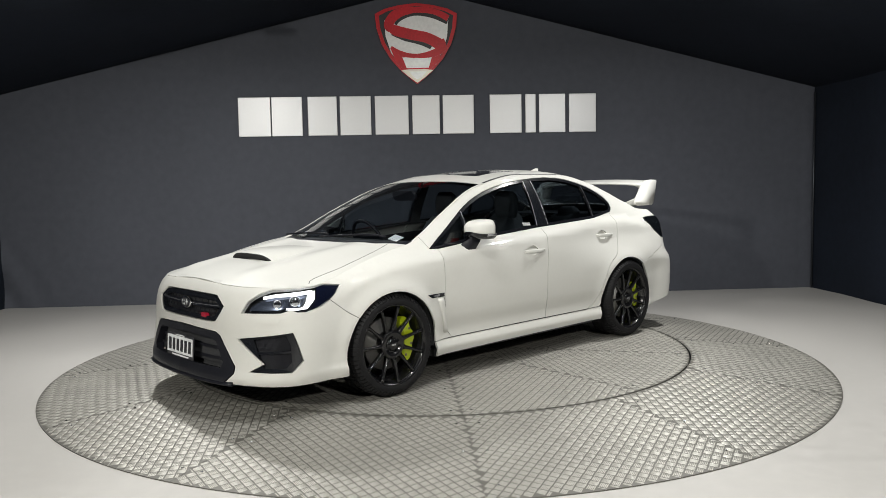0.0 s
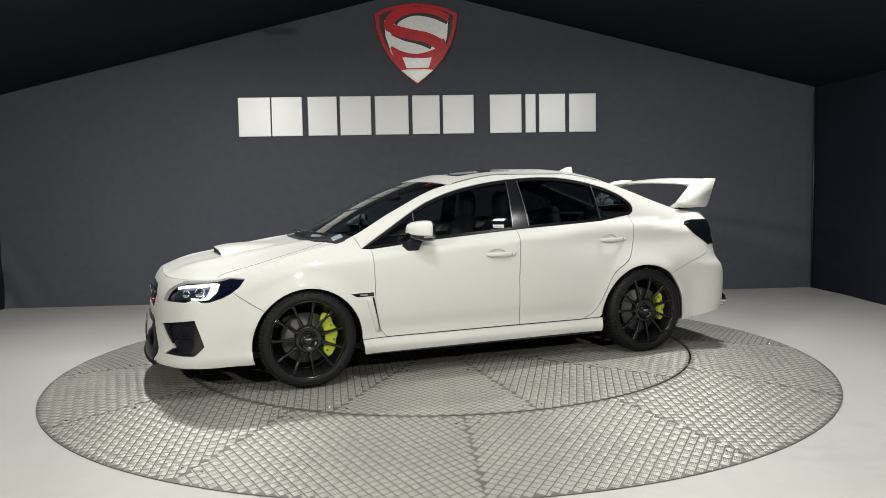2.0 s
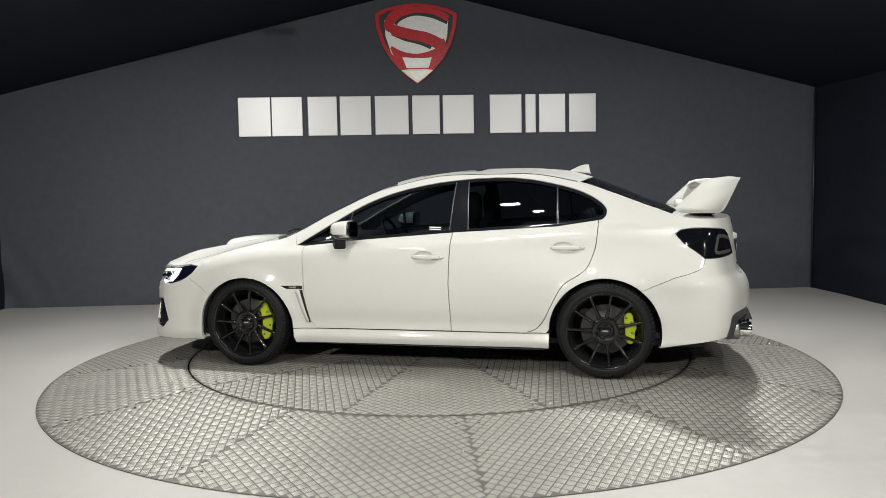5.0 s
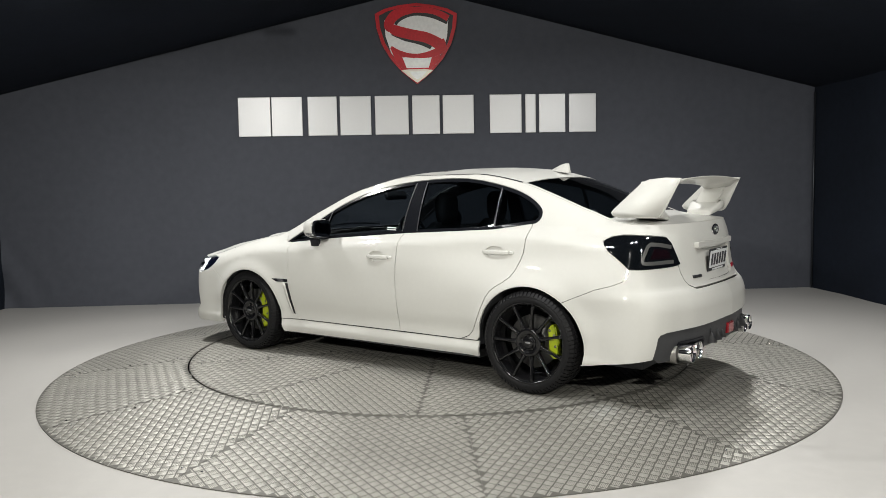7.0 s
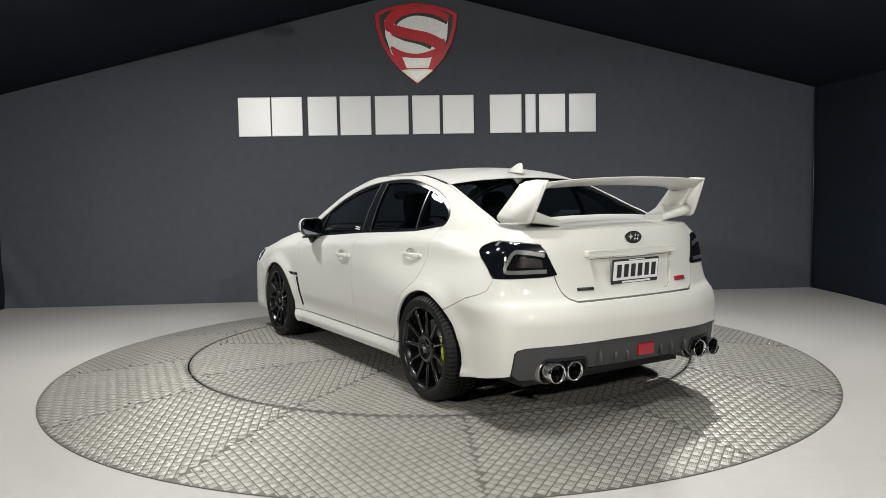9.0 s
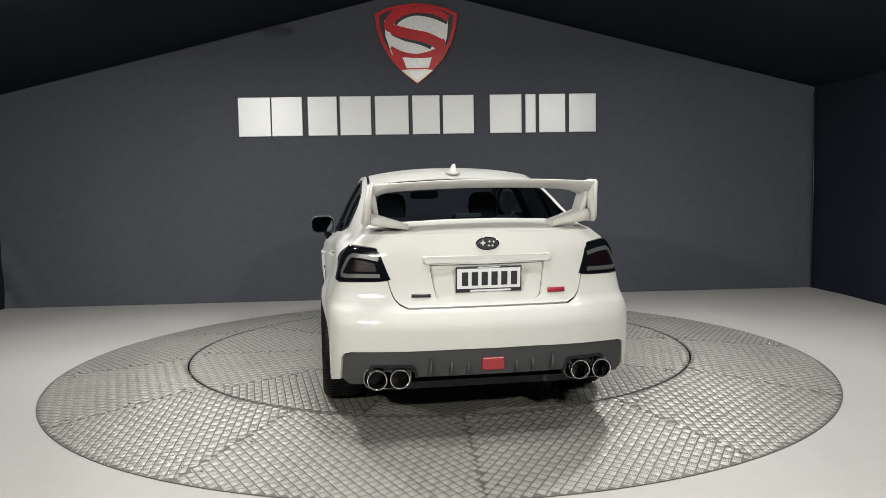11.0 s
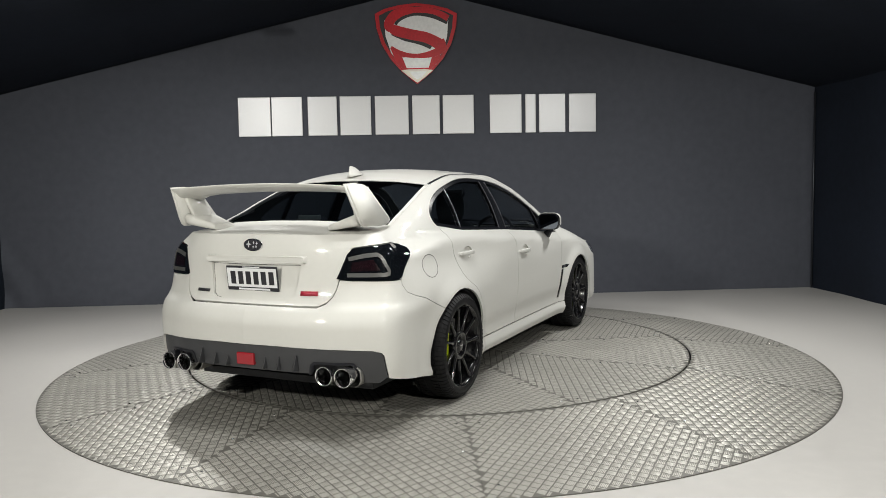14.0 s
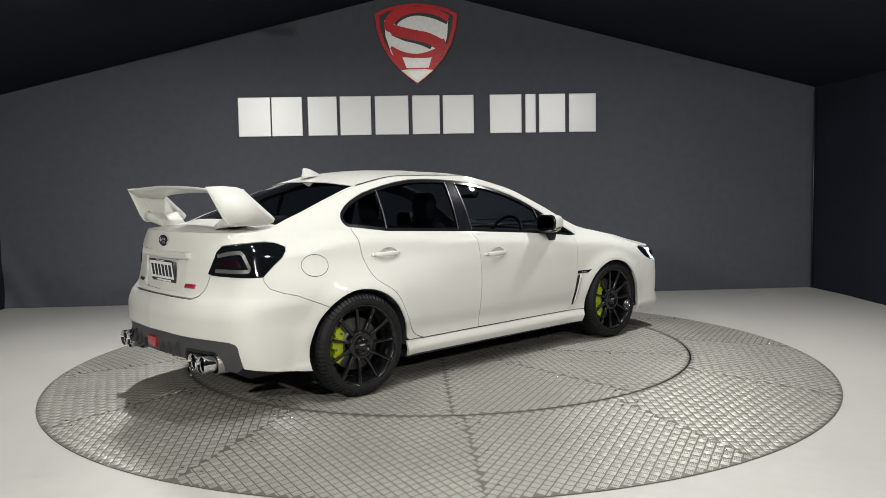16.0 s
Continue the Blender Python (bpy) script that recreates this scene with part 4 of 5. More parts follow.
    cap = part("centre_cap", bm, RIM_BLACK, rim)
    bm = bmesh.new()
    box(bm, -0.017, 0.017, 0.0985, 0.100, -0.004, 0.005, base)
    part("cap_mark", bm, SILVER, cap, "small silver mark on the centre cap")
    for i in range(5):
        a = 2 * math.pi * i / 5 + 0.3
        bm = bmesh.new()
        lathe(bm, [(0.0001, 0.096), (0.006, 0.096), (0.0075, 0.094), (0.0075, 0.085)], 8, base @ pose(0.0445 * math.cos(a), 0, 0.0445 * math.sin(a)))
        part("wheel_nut", bm, RIM_BLACK, rim)
    bm = bmesh.new()
    lathe(bm, [(0.060, 0.02), (0.070, 0.035), (0.085, 0.036), (0.086, 0.022), (0.164, 0.022), (0.164, -0.006), (0.06, -0.006)], 48, base)
    part("brake_disc", bm, DISC_STEEL, rim, "grooved grey steel brake disc")
    bm = bmesh.new()
    pts = [(0.186, -47), (0.199, -38), (0.199, -21), (0.188, -15), (0.188, -5), (0.200, 1), (0.200, 14), (0.188, 20), (0.188, 30), (0.199, 36), (0.199, 49), (0.184, 57), (0.132, 52), (0.120, 30), (0.113, 5), (0.120, -20), (0.132, -42)]
    short = 1.0 if x > 0 else 0.68
    pts = [(r if r > 0.15 else r + 0.012 * (1 - short) / 0.32, a * short) for r, a in pts]
    poly = [(-r * math.cos(radians(a)), r * math.sin(radians(a)) + 0.005) for r, a in pts]
    prism(bm, poly, 0.05, base @ pose(0, 0.014, 0))
    bmesh.ops.bevel(bm, geom=bm.edges[:], offset=0.006, segments=2, affect="EDGES")
    caliper = part("brake_caliper", bm, CALIPER, rim, "bright yellow-green brake caliper")
    for r, a in ((0.155, -36 * short), (0.172, -8 * short), (0.155, 45 * short), (0.172, 25 * short)):
        bm = bmesh.new()
        lathe(bm, [(0.0001, 0.0695), (0.007, 0.069), (0.009, 0.066), (0.009, 0.060)], 10, base @ pose(-r * math.cos(radians(a)), 0, r * math.sin(radians(a)) + 0.005))
        part("caliper_bolt", bm, DISC_STEEL, caliper)


for wx in (1.258, -1.392):
    for ws in (1, -1):
        wheel(wx, ws)

# headlights
for mirror in (False, True):
    f = flipped if mirror else (lambda d: d)
    lamp_unit = sheet("headlight", f(cut(HEADLIGHT, gap=0.002, depth=0.045, lip=0.0, step=0.02)), GLOSS_BLACK, car, "swept-back headlight with lit white C-shaped strip")
    sheet("led_strip", f(together(strip([(2.19, 0.705), (2.10, 0.722), (2.0, 0.729), (1.86, 0.737)], 0.014, depth=0.012, thick=0.01), cut([(1.895, 0.735), (1.842, 0.739), (1.850, 0.685), (1.898, 0.634), (1.935, 0.634), (1.91, 0.672)], gap=0.0, depth=0.012, lip=0.01, step=0.02), strip([(1.91, 0.640), (1.965, 0.637), (2.03, 0.642)], 0.013, depth=0.012, thick=0.01))), LAMP_WHITE, lamp_unit, "lit white daytime strip")
    sheet("silver_reflector", f(cut([(2.27, 0.655), (2.20, 0.697), (2.13, 0.716), (1.95, 0.735), (1.90, 0.73), (1.93, 0.66), (2.0, 0.650), (2.12, 0.632), (2.28, 0.630)], gap=0, depth=0.034, lip=0.006, step=0.02)), LAMP_INSIDE, lamp_unit)
    for ls, lz, lr in ((1.985, 0.690, 0.026), (2.10, 0.675, 0.020)):
        p = Vector(skin(ls, lz))
        n = normal_of(skin_open, ls, lz)
        n = n if n.x > 0 else -n
        q = p - n * 0.035
        bm = bmesh.new()
        lathe(bm, [(lr * 1.25, 0.0), (lr * 1.2, 0.016), (lr, 0.018), (lr * 0.8, 0.024), (lr * 0.4, 0.029), (0.0001, 0.031)], 24)
        turn = n.to_track_quat("Y", "Z").to_matrix().to_4x4()
        for v in bm.verts:
            v.co = Matrix.Translation(q) @ turn @ v.co
            if mirror:
                v.co.y *= -1
        bmesh.ops.recalc_face_normals(bm, faces=bm.faces[:])
        part("projector", bm, CHROME, lamp_unit)
    sheet("dark_corner", f(cut([(1.832, 0.752), (1.75, 0.759), (1.668, 0.752), (1.71, 0.706), (1.75, 0.68), (1.81, 0.65), (1.878, 0.628), (1.838, 0.69)], gap=0.0, depth=0.008, lip=0.004, step=0.02)), LAMP_BLUE, lamp_unit)
    sheet("lens", f(cut(HEADLIGHT, gap=0.003, depth=0.0, lip=0.004, step=0.02)), LENS, lamp_unit, "clear curved lamp cover")
    # tail light
    tail = sheet("tail_light", f(cut(TAIL_LIGHT, gap=0.003, depth=-0.004, lip=0.02, step=0.02)), LAMP_SMOKE, car, "smoked black tail light with grey C-shaped bar")
    sheet("light_bar", f(strip([(-2.415, 0.938), (-2.32, 0.955), (-2.245, 0.960), (-2.225, 0.948), (-2.185, 0.872), (-2.190, 0.854), (-2.22, 0.850), (-2.43, 0.852)], 0.022, depth=-0.0075, thick=0.004)), LAMP_GREY, tail, "grey C-shaped light bar")
    sheet("red_insert", f(cut([(-2.395, 0.92), (-2.275, 0.935), (-2.24, 0.875), (-2.41, 0.872)], gap=0, depth=-0.0065, lip=0.002, step=0.02)), LAMP_RED, tail)
    # fog surround with mesh
    fog = sheet("fog_surround", f(cut(FOG, gap=0.003, depth=0.03, lip=0.0, step=0.025)), SATIN_BLACK, car, "black fog lamp surround with honeycomb mesh")
    frame_in = [(2.225, 0.458), (2.025, 0.484), (1.998, 0.432), (1.985, 0.335), (2.01, 0.302), (2.145, 0.303), (2.165, 0.33)]
    sheet("fog_frame", f(cut(FOG, holes=[frame_in], gap=0.002, depth=0.012, lip=0.02, step=0.025)), GLOSS_BLACK, fog)
    sheet("mesh_insert", f(honeycomb(frame_in, 0.017, 0.005, 0.018, 1.5)), SATIN_BLACK, fog)
    sheet("bar", f(strip([(2.20, 0.385), (1.99, 0.392)], 0.012, depth=0.010, thick=0.014)), GLOSS_BLACK, fog)
    # washer cover, repeater vent, fuel flap, handles
    sheet("washer_cover", f(cut([(2.165, 0.575), (2.06, 0.583), (2.07, 0.563), (2.085, 0.556), (2.16, 0.555)], gap=0, depth=-0.0025, lip=0.003, step=0.02)), WHITE, car)
    vent = sheet("side_vent", f(cut([(0.965, 0.612), (0.80, 0.613), (0.80, 0.588), (0.92, 0.588)], gap=0, depth=-0.002, lip=0.008, step=0.02)), GLOSS_BLACK, car, "black side vent strip with pale badge")
    sheet("badge", f(cut([(0.905, 0.606), (0.85, 0.607), (0.845, 0.594), (0.90, 0.594)], gap=0, depth=-0.004, lip=0.002, step=0.02)), SILVER, vent)
    # near-black sheet on the skin paints the shade of the vent's opening
    sheet("slot_shade", f(cut([(0.838, 0.578), (0.800, 0.580), (0.752, 0.335), (0.776, 0.335)], gap=0, depth=-0.0012, lip=0.002, step=0.02)), GAP, car, "slim dark sheet for the shade in the vent slot")
    bm = bmesh.new()
    secs = []
    for k in range(9):
        t = k / 8
        z, s0 = 0.582 - 0.247 * t, 0.862 - 0.075 * t
        p, q = Vector(skin(s0, z)), Vector(skin(s0 - 0.044 + 0.016 * t, z))
        sec = [p + Vector((0, -0.002, 0)), p + Vector((0, 0.002, 0)), q + Vector((0, 0.016, 0)), q + Vector((0, 0.011, 0))]
        secs.append([(v.x, -v.y if mirror else v.y, v.z) for v in sec])
    loft(bm, secs)
    part("vent_vane", bm, WHITE, car)
    for hx, hz in ((-0.04, 0.828), (-1.018, 0.890)):
        side = -1 if mirror else 1
        sheet("handle_bowl", f(cut(FRONT_BOWL if hx > -0.5 else REAR_BOWL, gap=-0.004, depth=0.013, lip=0.0, step=0.015)), WHITE, car)
        bm = bmesh.new()
        secs = []
        for u, lift, w, d in ((0.0, 0.003, 0.016, 0.006), (-0.02, 0.012, 0.024, 0.014), (-0.05, 0.026, 0.027, 0.016), (-0.11, 0.031, 0.028, 0.016), (-0.17, 0.027, 0.027, 0.016), (-0.20, 0.015, 0.026, 0.016), (-0.205, 0.012, 0.024, 0.014)):
            p = Vector(skin(hx + u, hz))
            secs.append([(p.x, side * (p.y + lift + v - 0.004), p.z + uu + 0.006 * u) for uu, v in rounded(0, 0, w, d, d * 0.45, 3)])
        loft(bm, secs)
        part("door_handle", bm, WHITE, car)
        bm = bmesh.new()
        secs = []
        for u, lift, w, d in ((-0.208, 0.012, 0.024, 0.014), (-0.225, 0.011, 0.022, 0.014), (-0.238, 0.002, 0.014, 0.006)):
            p = Vector(skin(hx + u, hz))
            secs.append([(p.x, side * (p.y + lift + v - 0.004), p.z + uu + 0.006 * u) for uu, v in rounded(0, 0, w, d, d * 0.45, 3)])
        loft(bm, secs)
        part("handle_end", bm, WHITE, car)

flap = [(-1.69 + 0.098 * math.cos(2 * math.pi * k / 40), 0.858 + 0.066 * math.sin(2 * math.pi * k / 40)) for k in range(40)]
sheet("flap_joint", flipped(strip(flap + [flap[0]], 0.0035, depth=-0.0008, thick=0.001)), GAP, car, "round fuel flap joint")

# slim bright strips beside the side panes
for line in (((0.452, 1.148), (0.463, 0.957)), ((-0.325, 1.352), (-0.302, 1.008)), ((-0.418, 1.356), (-0.437, 1.013)), ((-1.058, 1.308), (-1.070, 1.05))):
    pair("pane_strip", strip(list(line), 0.007, depth=-0.001, thick=0.004), DARK_TRIM, car)

# small pale sticker in the corner of the driver-side pane
for sz in (1.036, 1.022):
    sheet("window_sticker", strip([(-0.15, sz), (-0.235, sz - 0.003)], 0.007, depth=0.009, thick=0.001), PLATE_WHITE, car)

# door mirrors
MIRROR_RINGS = ((0.550, 0.858, 0.05, 0.04), (0.538, 0.864, 0.115, 0.085), (0.510, 0.870, 0.158, 0.115), (0.465, 0.875, 0.178, 0.132), (0.42, 0.879, 0.186, 0.138), (0.382, 0.881, 0.186, 0.136))
for side in (1, -1):
    bm = bmesh.new()
    loft(bm, [[(x, side * (yc + u), 1.018 + v) for u, v in rounded(0, 0, w, h, min(w, h) * 0.36, 6)] for x, yc, w, h in MIRROR_RINGS])
    head = part("door_mirror", bm, GLOSS_BLACK, car, "door mirror with white cap and black foot")
    bm = bmesh.new()
    secs = []
    for x, yc, w, h in MIRROR_RINGS[:-1] + ((0.400, 0.880, 0.185, 0.137),):
        w, h = w + 0.005, h + 0.005
        secs.append([(x + 0.002, side * (yc + u), 1.018 + max(v, -h * 0.20)) for u, v in rounded(0, 0, w, h, min(w, h) * 0.36, 6)])
    loft(bm, secs)
    part("mirror_cap", bm, WHITE, head, "white painted mirror cap")
    bm = bmesh.new()
    loft(bm, [[(x, side * (0.881 + u), 1.018 + v) for u, v in rounded(0, 0, 0.164, 0.116, 0.042, 6)] for x in (0.3825, 0.3805)])
    part("mirror_glass", bm, MIRROR, head)
    bm = bmesh.new()
    loft(bm, [[(x, side * (0.957 + u + d), 0.982 + v) for u, v in rounded(0, 0, 0.030, 0.018, 0.007, 3)] for x, d in ((0.465, -0.008), (0.425, 0.0), (0.386, 0.003))])
    part("repeater", bm, SILVER, head, "clear indicator strip")
    bm = bmesh.new()
    secs = []
    for t, w, h in ((0.0, 0.105, 0.13), (0.35, 0.10, 0.11), (0.7, 0.085, 0.075), (1.0, 0.085, 0.05)):
        cx, cy, cz = 0.532 - 0.045 * t, 0.795 + 0.078 * t, 0.850 + 0.105 * t
        secs.append([(cx + u, side * cy, cz + v) for u, v in rounded(0, 0, w, h, 0.02, 4)])
    loft(bm, secs)
    part("mirror_foot", bm, SATIN_BLACK, head)

# grille and lower intake
GRILLE = [(SF, 0.704), (2.60, 0.700), (2.55, 0.696), (2.468, 0.643), (2.493, 0.60), (2.533, 0.555), (2.57, 0.549), (SF, 0.549)]
grille = sheet("grille", both(cut(GRILLE, gap=0.0, depth=0.05, lip=0.0, step=0.03)), CABIN, car, "black honeycomb front grille")
inner_grille = [(SF + 0.0, 0.690), (2.61, 0.686), (2.56, 0.682), (2.488, 0.641), (2.508, 0.605), (2.543, 0.568), (2.58, 0.562), (SF, 0.562)]
sheet("grille_frame", both(together(*[strip(inner_grille[:-1] + [(SF, 0.562)], 0.022, depth=0.006, thick=0.03)])), GLOSS_BLACK, grille)
sheet("mesh_insert", both(honeycomb(GRILLE, 0.019, 0.005, 0.030, 1.6)), SATIN_BLACK, grille)
sheet("grille_bar", both(strip([(SF, 0.632), (2.50, 0.640)], 0.020, depth=0.012, thick=0.02)), GLOSS_BLACK, grille)
sheet("grille_trim", both(strip([(SF, 0.634), (2.51, 0.642)], 0.004, depth=0.010, thick=0.003)), SILVER, grille)
INTAKE = [(SF, 0.498), (2.52, 0.486), (2.482, 0.468), (2.338, 0.30), (2.338, 0.262), (2.40, 0.205), (SF, 0.205)]
intake = sheet("lower_intake", both(cut(INTAKE, gap=0.0, depth=0.075, lip=0.0, step=0.03)), CABIN, car, "black lower air intake with splitter")
hole = [(SF, 0.452), (2.55, 0.446), (2.515, 0.43), (2.43, 0.315), (2.45, 0.285), (SF, 0.285)]
sheet("intake_frame", both(cut([(SF, 0.498), (2.52, 0.486), (2.482, 0.468), (2.338, 0.30), (2.338, 0.262), (2.40, 0.205), (SF, 0.205), (SF, 0.284), (2.455, 0.284), (2.432, 0.315), (2.515, 0.43), (2.55, 0.446), (SF, 0.452)], gap=0.001, depth=-0.003, lip=0.05, step=0.025)), SATIN_BLACK, intake)
for bz in (0.33, 0.39):
    sheet("intake_bar", both(strip([(SF, bz), (2.44 + (bz - 0.3) * 0.7, bz)], 0.014, depth=0.03, thick=0.02)), SATIN_BLACK, intake)
bm = bmesh.new()
secs = []
for s in [2.33 + (SF - 2.33) * i / 12 for i in range(13)] :
    p = Vector(skin(s, 0.20))
    n = normal_of(skin_open, s, 0.30)
    n = n if n.x > 0 else -n
    n = Vector((n.x, n.y, 0)).normalized()
    secs.append((p, n))
full = [(Vector((p.x, -p.y, p.z)), Vector((n.x, -n.y, 0))) for p, n in secs[:-1]] + list(reversed(secs))
full = [(Vector((p.x, p.y, p.z)), n) for p, n in full]
loft(bm, [[p + n * 0.014 + Vector((0, 0, -0.012)), p + n * 0.016 + Vector((0, 0, -0.004)), p + n * 0.0 + Vector((0, 0, 0.012)), p - n * 0.06 + Vector((0, 0, 0.0)), p - n * 0.06 + Vector((0, 0, -0.012))] for p, n in full])
part("splitter", bm, SATIN_BLACK, car, "black front splitter lip")


def number_plate(m, name_label):
    plate = new_part("number_plate", lambda bm: box(bm, -0.180, 0.180, -0.008, 0.0, -0.072, 0.070, m, 0.004), PLATE_BLACK, name_label)
    bm = bmesh.new()
    box(bm, -0.172, 0.172, -0.0105, -0.008, -0.050, 0.058, m)
    part("plate_face", bm, PLATE_WHITE, plate)
    for i in range(6):
        bm = bmesh.new()
        x = -0.147 + i * 0.0535
        box(bm, x, x + 0.034, -0.0120, -0.0105, -0.034, 0.040, m)
        part("plate_bar", bm, PLATE_BLACK, plate)
    for x0, x1, z0, z1 in ((-0.10, 0.12, -0.067, -0.057), (-0.06, 0.06, 0.0615, 0.0665)):
        bm = bmesh.new()
        box(bm, x0, x1, -0.0095, -0.008, z0, z1, m)
        part("frame_bar", bm, PLATE_WHITE, plate)


def new_part(name, make, mat, label=""):
    bm = bmesh.new()
    make(bm)
    return part(name, bm, mat, car, label)


number_plate(pose(2.258, 0, 0.362, -4, 0, 90), "white number plate in black dealer frame")
number_plate(pose(-2.300, 0, 0.828, 6, 0, -90), "white number plate in black dealer frame")

# boot fittings
new_part("boot_garnish", lambda bm: loft(bm, [[(skin(s_rear(abs(y)), 0.935)[0] + 0.014 - 0.022 * k, y, 0.935 + v) for y, v in rounded(0, 0, 0.715 - 0.02 * k, 0.044 - 0.006 * k, 0.012, 4)] for k in (0.0, 0.6, 1.4, 1.6)]), WHITE)


def oval(bm, x, z, rx, rz, d, sign):
    secs = []
    for k, dd in ((1.0, 0.0), (1.0, 0.6 * d), (0.94, d)):
        secs.append([(x + sign * dd, rx * k * math.cos(2 * math.pi * i / 28), z + rz * k * math.sin(2 * math.pi * i / 28)) for i in range(28)])
    return loft(bm, secs)


for ex, ez, sg in ((-2.282, 1.015, -1), (2.208, 0.632, 1)):
    badge = new_part("emblem_badge", lambda bm: oval(bm, ex, ez, 0.066, 0.037, 0.010, sg), CHROME, "oval dark emblem with silver shapes")
    bm = bmesh.new()
    oval(bm, ex + sg * 0.009, ez, 0.058, 0.030, 0.0025, sg)
    field = part("badge_field", bm, PLATE_BLACK, badge)
    for u, v, r in ((0.026, 0.004, 0.019), (-0.010, 0.012, 0.009), (-0.032, 0.010, 0.009), (-0.006, -0.010, 0.009), (-0.026, -0.010, 0.009)):
        bm = bmesh.new()
        pts = [((r if i % 2 == 0 else r * 0.35) * math.cos(math.pi * i / 4), (r if i % 2 == 0 else r * 0.35) * math.sin(math.pi * i / 4)) for i in range(8)]
        u2 = u if sg > 0 else -u
        loft(bm, [[(ex + sg * (0.0118 + d), u2 * -sg * -1 + a, ez + v + b) for a, b in pts] for d in (0, 0.002)])
        part("badge_mark", bm, BADGE_SILVER, badge)
def lid_badge(name, y0, y1, z0, z1, mat, label):
    """A small bar that follows the boot lid."""
    def make(bm):
        secs = []
        for k in range(5):
            y = y0 + (y1 - y0) * k / 4
            secs.append([(skin(s_rear(abs(y)), z)[0] + d, y, z) for z, d in ((z0, 0.004), (z0, -0.006), (z1, -0.006), (z1, 0.004))])
        loft(bm, secs)
    new_part(name, make, mat, label)


lid_badge("model_badge", 0.315, 0.415, 0.740, 0.756, PLATE_BLACK, "small black badge bar")
lid_badge("sport_badge", -0.425, -0.325, 0.742, 0.766, BADGE_RED, "small red badge bar")
new_part("sport_badge", lambda bm: box(bm, 2.19, 2.216, 0.20, 0.262, 0.562, 0.588, None, 0.003), BADGE_RED, "small red badge bar")
new_part("tow_cover", lambda bm: box(bm, -2.372, -2.368, 0.28, 0.335, 0.49, 0.54, None, 0.001), WHITE)

# lower rear: fog lamp, fins, tail pipes
new_part("rear_fog_lamp", lambda bm: box(bm, -2.396, -2.36, -0.060, 0.060, 0.352, 0.420, None, 0.006), RED_REFLEX, "red rear fog lamp block")
for fy in (-0.33, -0.22, -0.13, 0.13, 0.22, 0.33):
    bm = bmesh.new()
    loft(bm, [[(-2.37, fy - 0.004, 0.425), (-2.405, fy - 0.004, 0.340), (-2.33, fy - 0.004, 0.332)], [(-2.36, fy + 0.006, 0.425), (-2.395, fy + 0.012, 0.340), (-2.33, fy + 0.012, 0.332)]])
    part("diffuser_fin", bm, GREY_PLASTIC, car)
for side in (1, -1):
    for py in (0.492, 0.612):
        bm = bmesh.new()
        m = pose(-2.225, side * py, 0.318, 0, 0, 90)
        lathe(bm, [(0.046, -0.10), (0.0505, -0.02), (0.0515, 0.10), (0.053, 0.125), (0.0515, 0.13), (0.047, 0.127), (0.045, 0.10), (0.043, -0.10)], 36, m)
        pipe = part("tail_pipe", bm, CHROME, car, "polished round exhaust tip")
        bm = bmesh.new()
        lathe(bm, [(0.0001, 0.0), (0.0455, 0.0), (0.0455, 0.09)], 24, m)
        part("pipe_inside", bm, GAP, pipe)
    bm = bmesh.new()
    loft(bm, [[(x, side * (0.552 + u), 0.310 + v) for u, v in rounded(0, 0, 0.258 * k, 0.118 * k, 0.052 * k, 6)] for x, k in ((-2.15, 0.96), (-2.268, 1.0), (-2.276, 0.97), (-2.262, 0.94))], caps=False)
    part("pipe_collar", bm, DULL_STEEL, car, "dull steel collar round two exhaust tips")
    notch = strip([(s_rear(0.672), 0.272), (s_rear(0.668), 0.335), (s_rear(0.64), 0.378), (s_rear(0.43), 0.384), (s_rear(0.415), 0.37), (s_rear(0.405), 0.318)], 0.012, depth=0.004, thick=0.05)
    sheet("pipe_surround", flipped(notch) if side < 0 else notch, SATIN_BLACK, car)

# joints round the bonnet
pair("bonnet_joint", strip([(1.815, 0.778), (1.79, 0.752), (1.755, 0.738), (1.68, 0.732), (1.55, 0.734), (1.40, 0.720), (1.25, 0.688), (1.12, 0.648), (1.085, 0.636)], 0.0045, mapper=top, depth=-0.0008, thick=0.001), GAP, car, "thin dark joint between bonnet and fender")

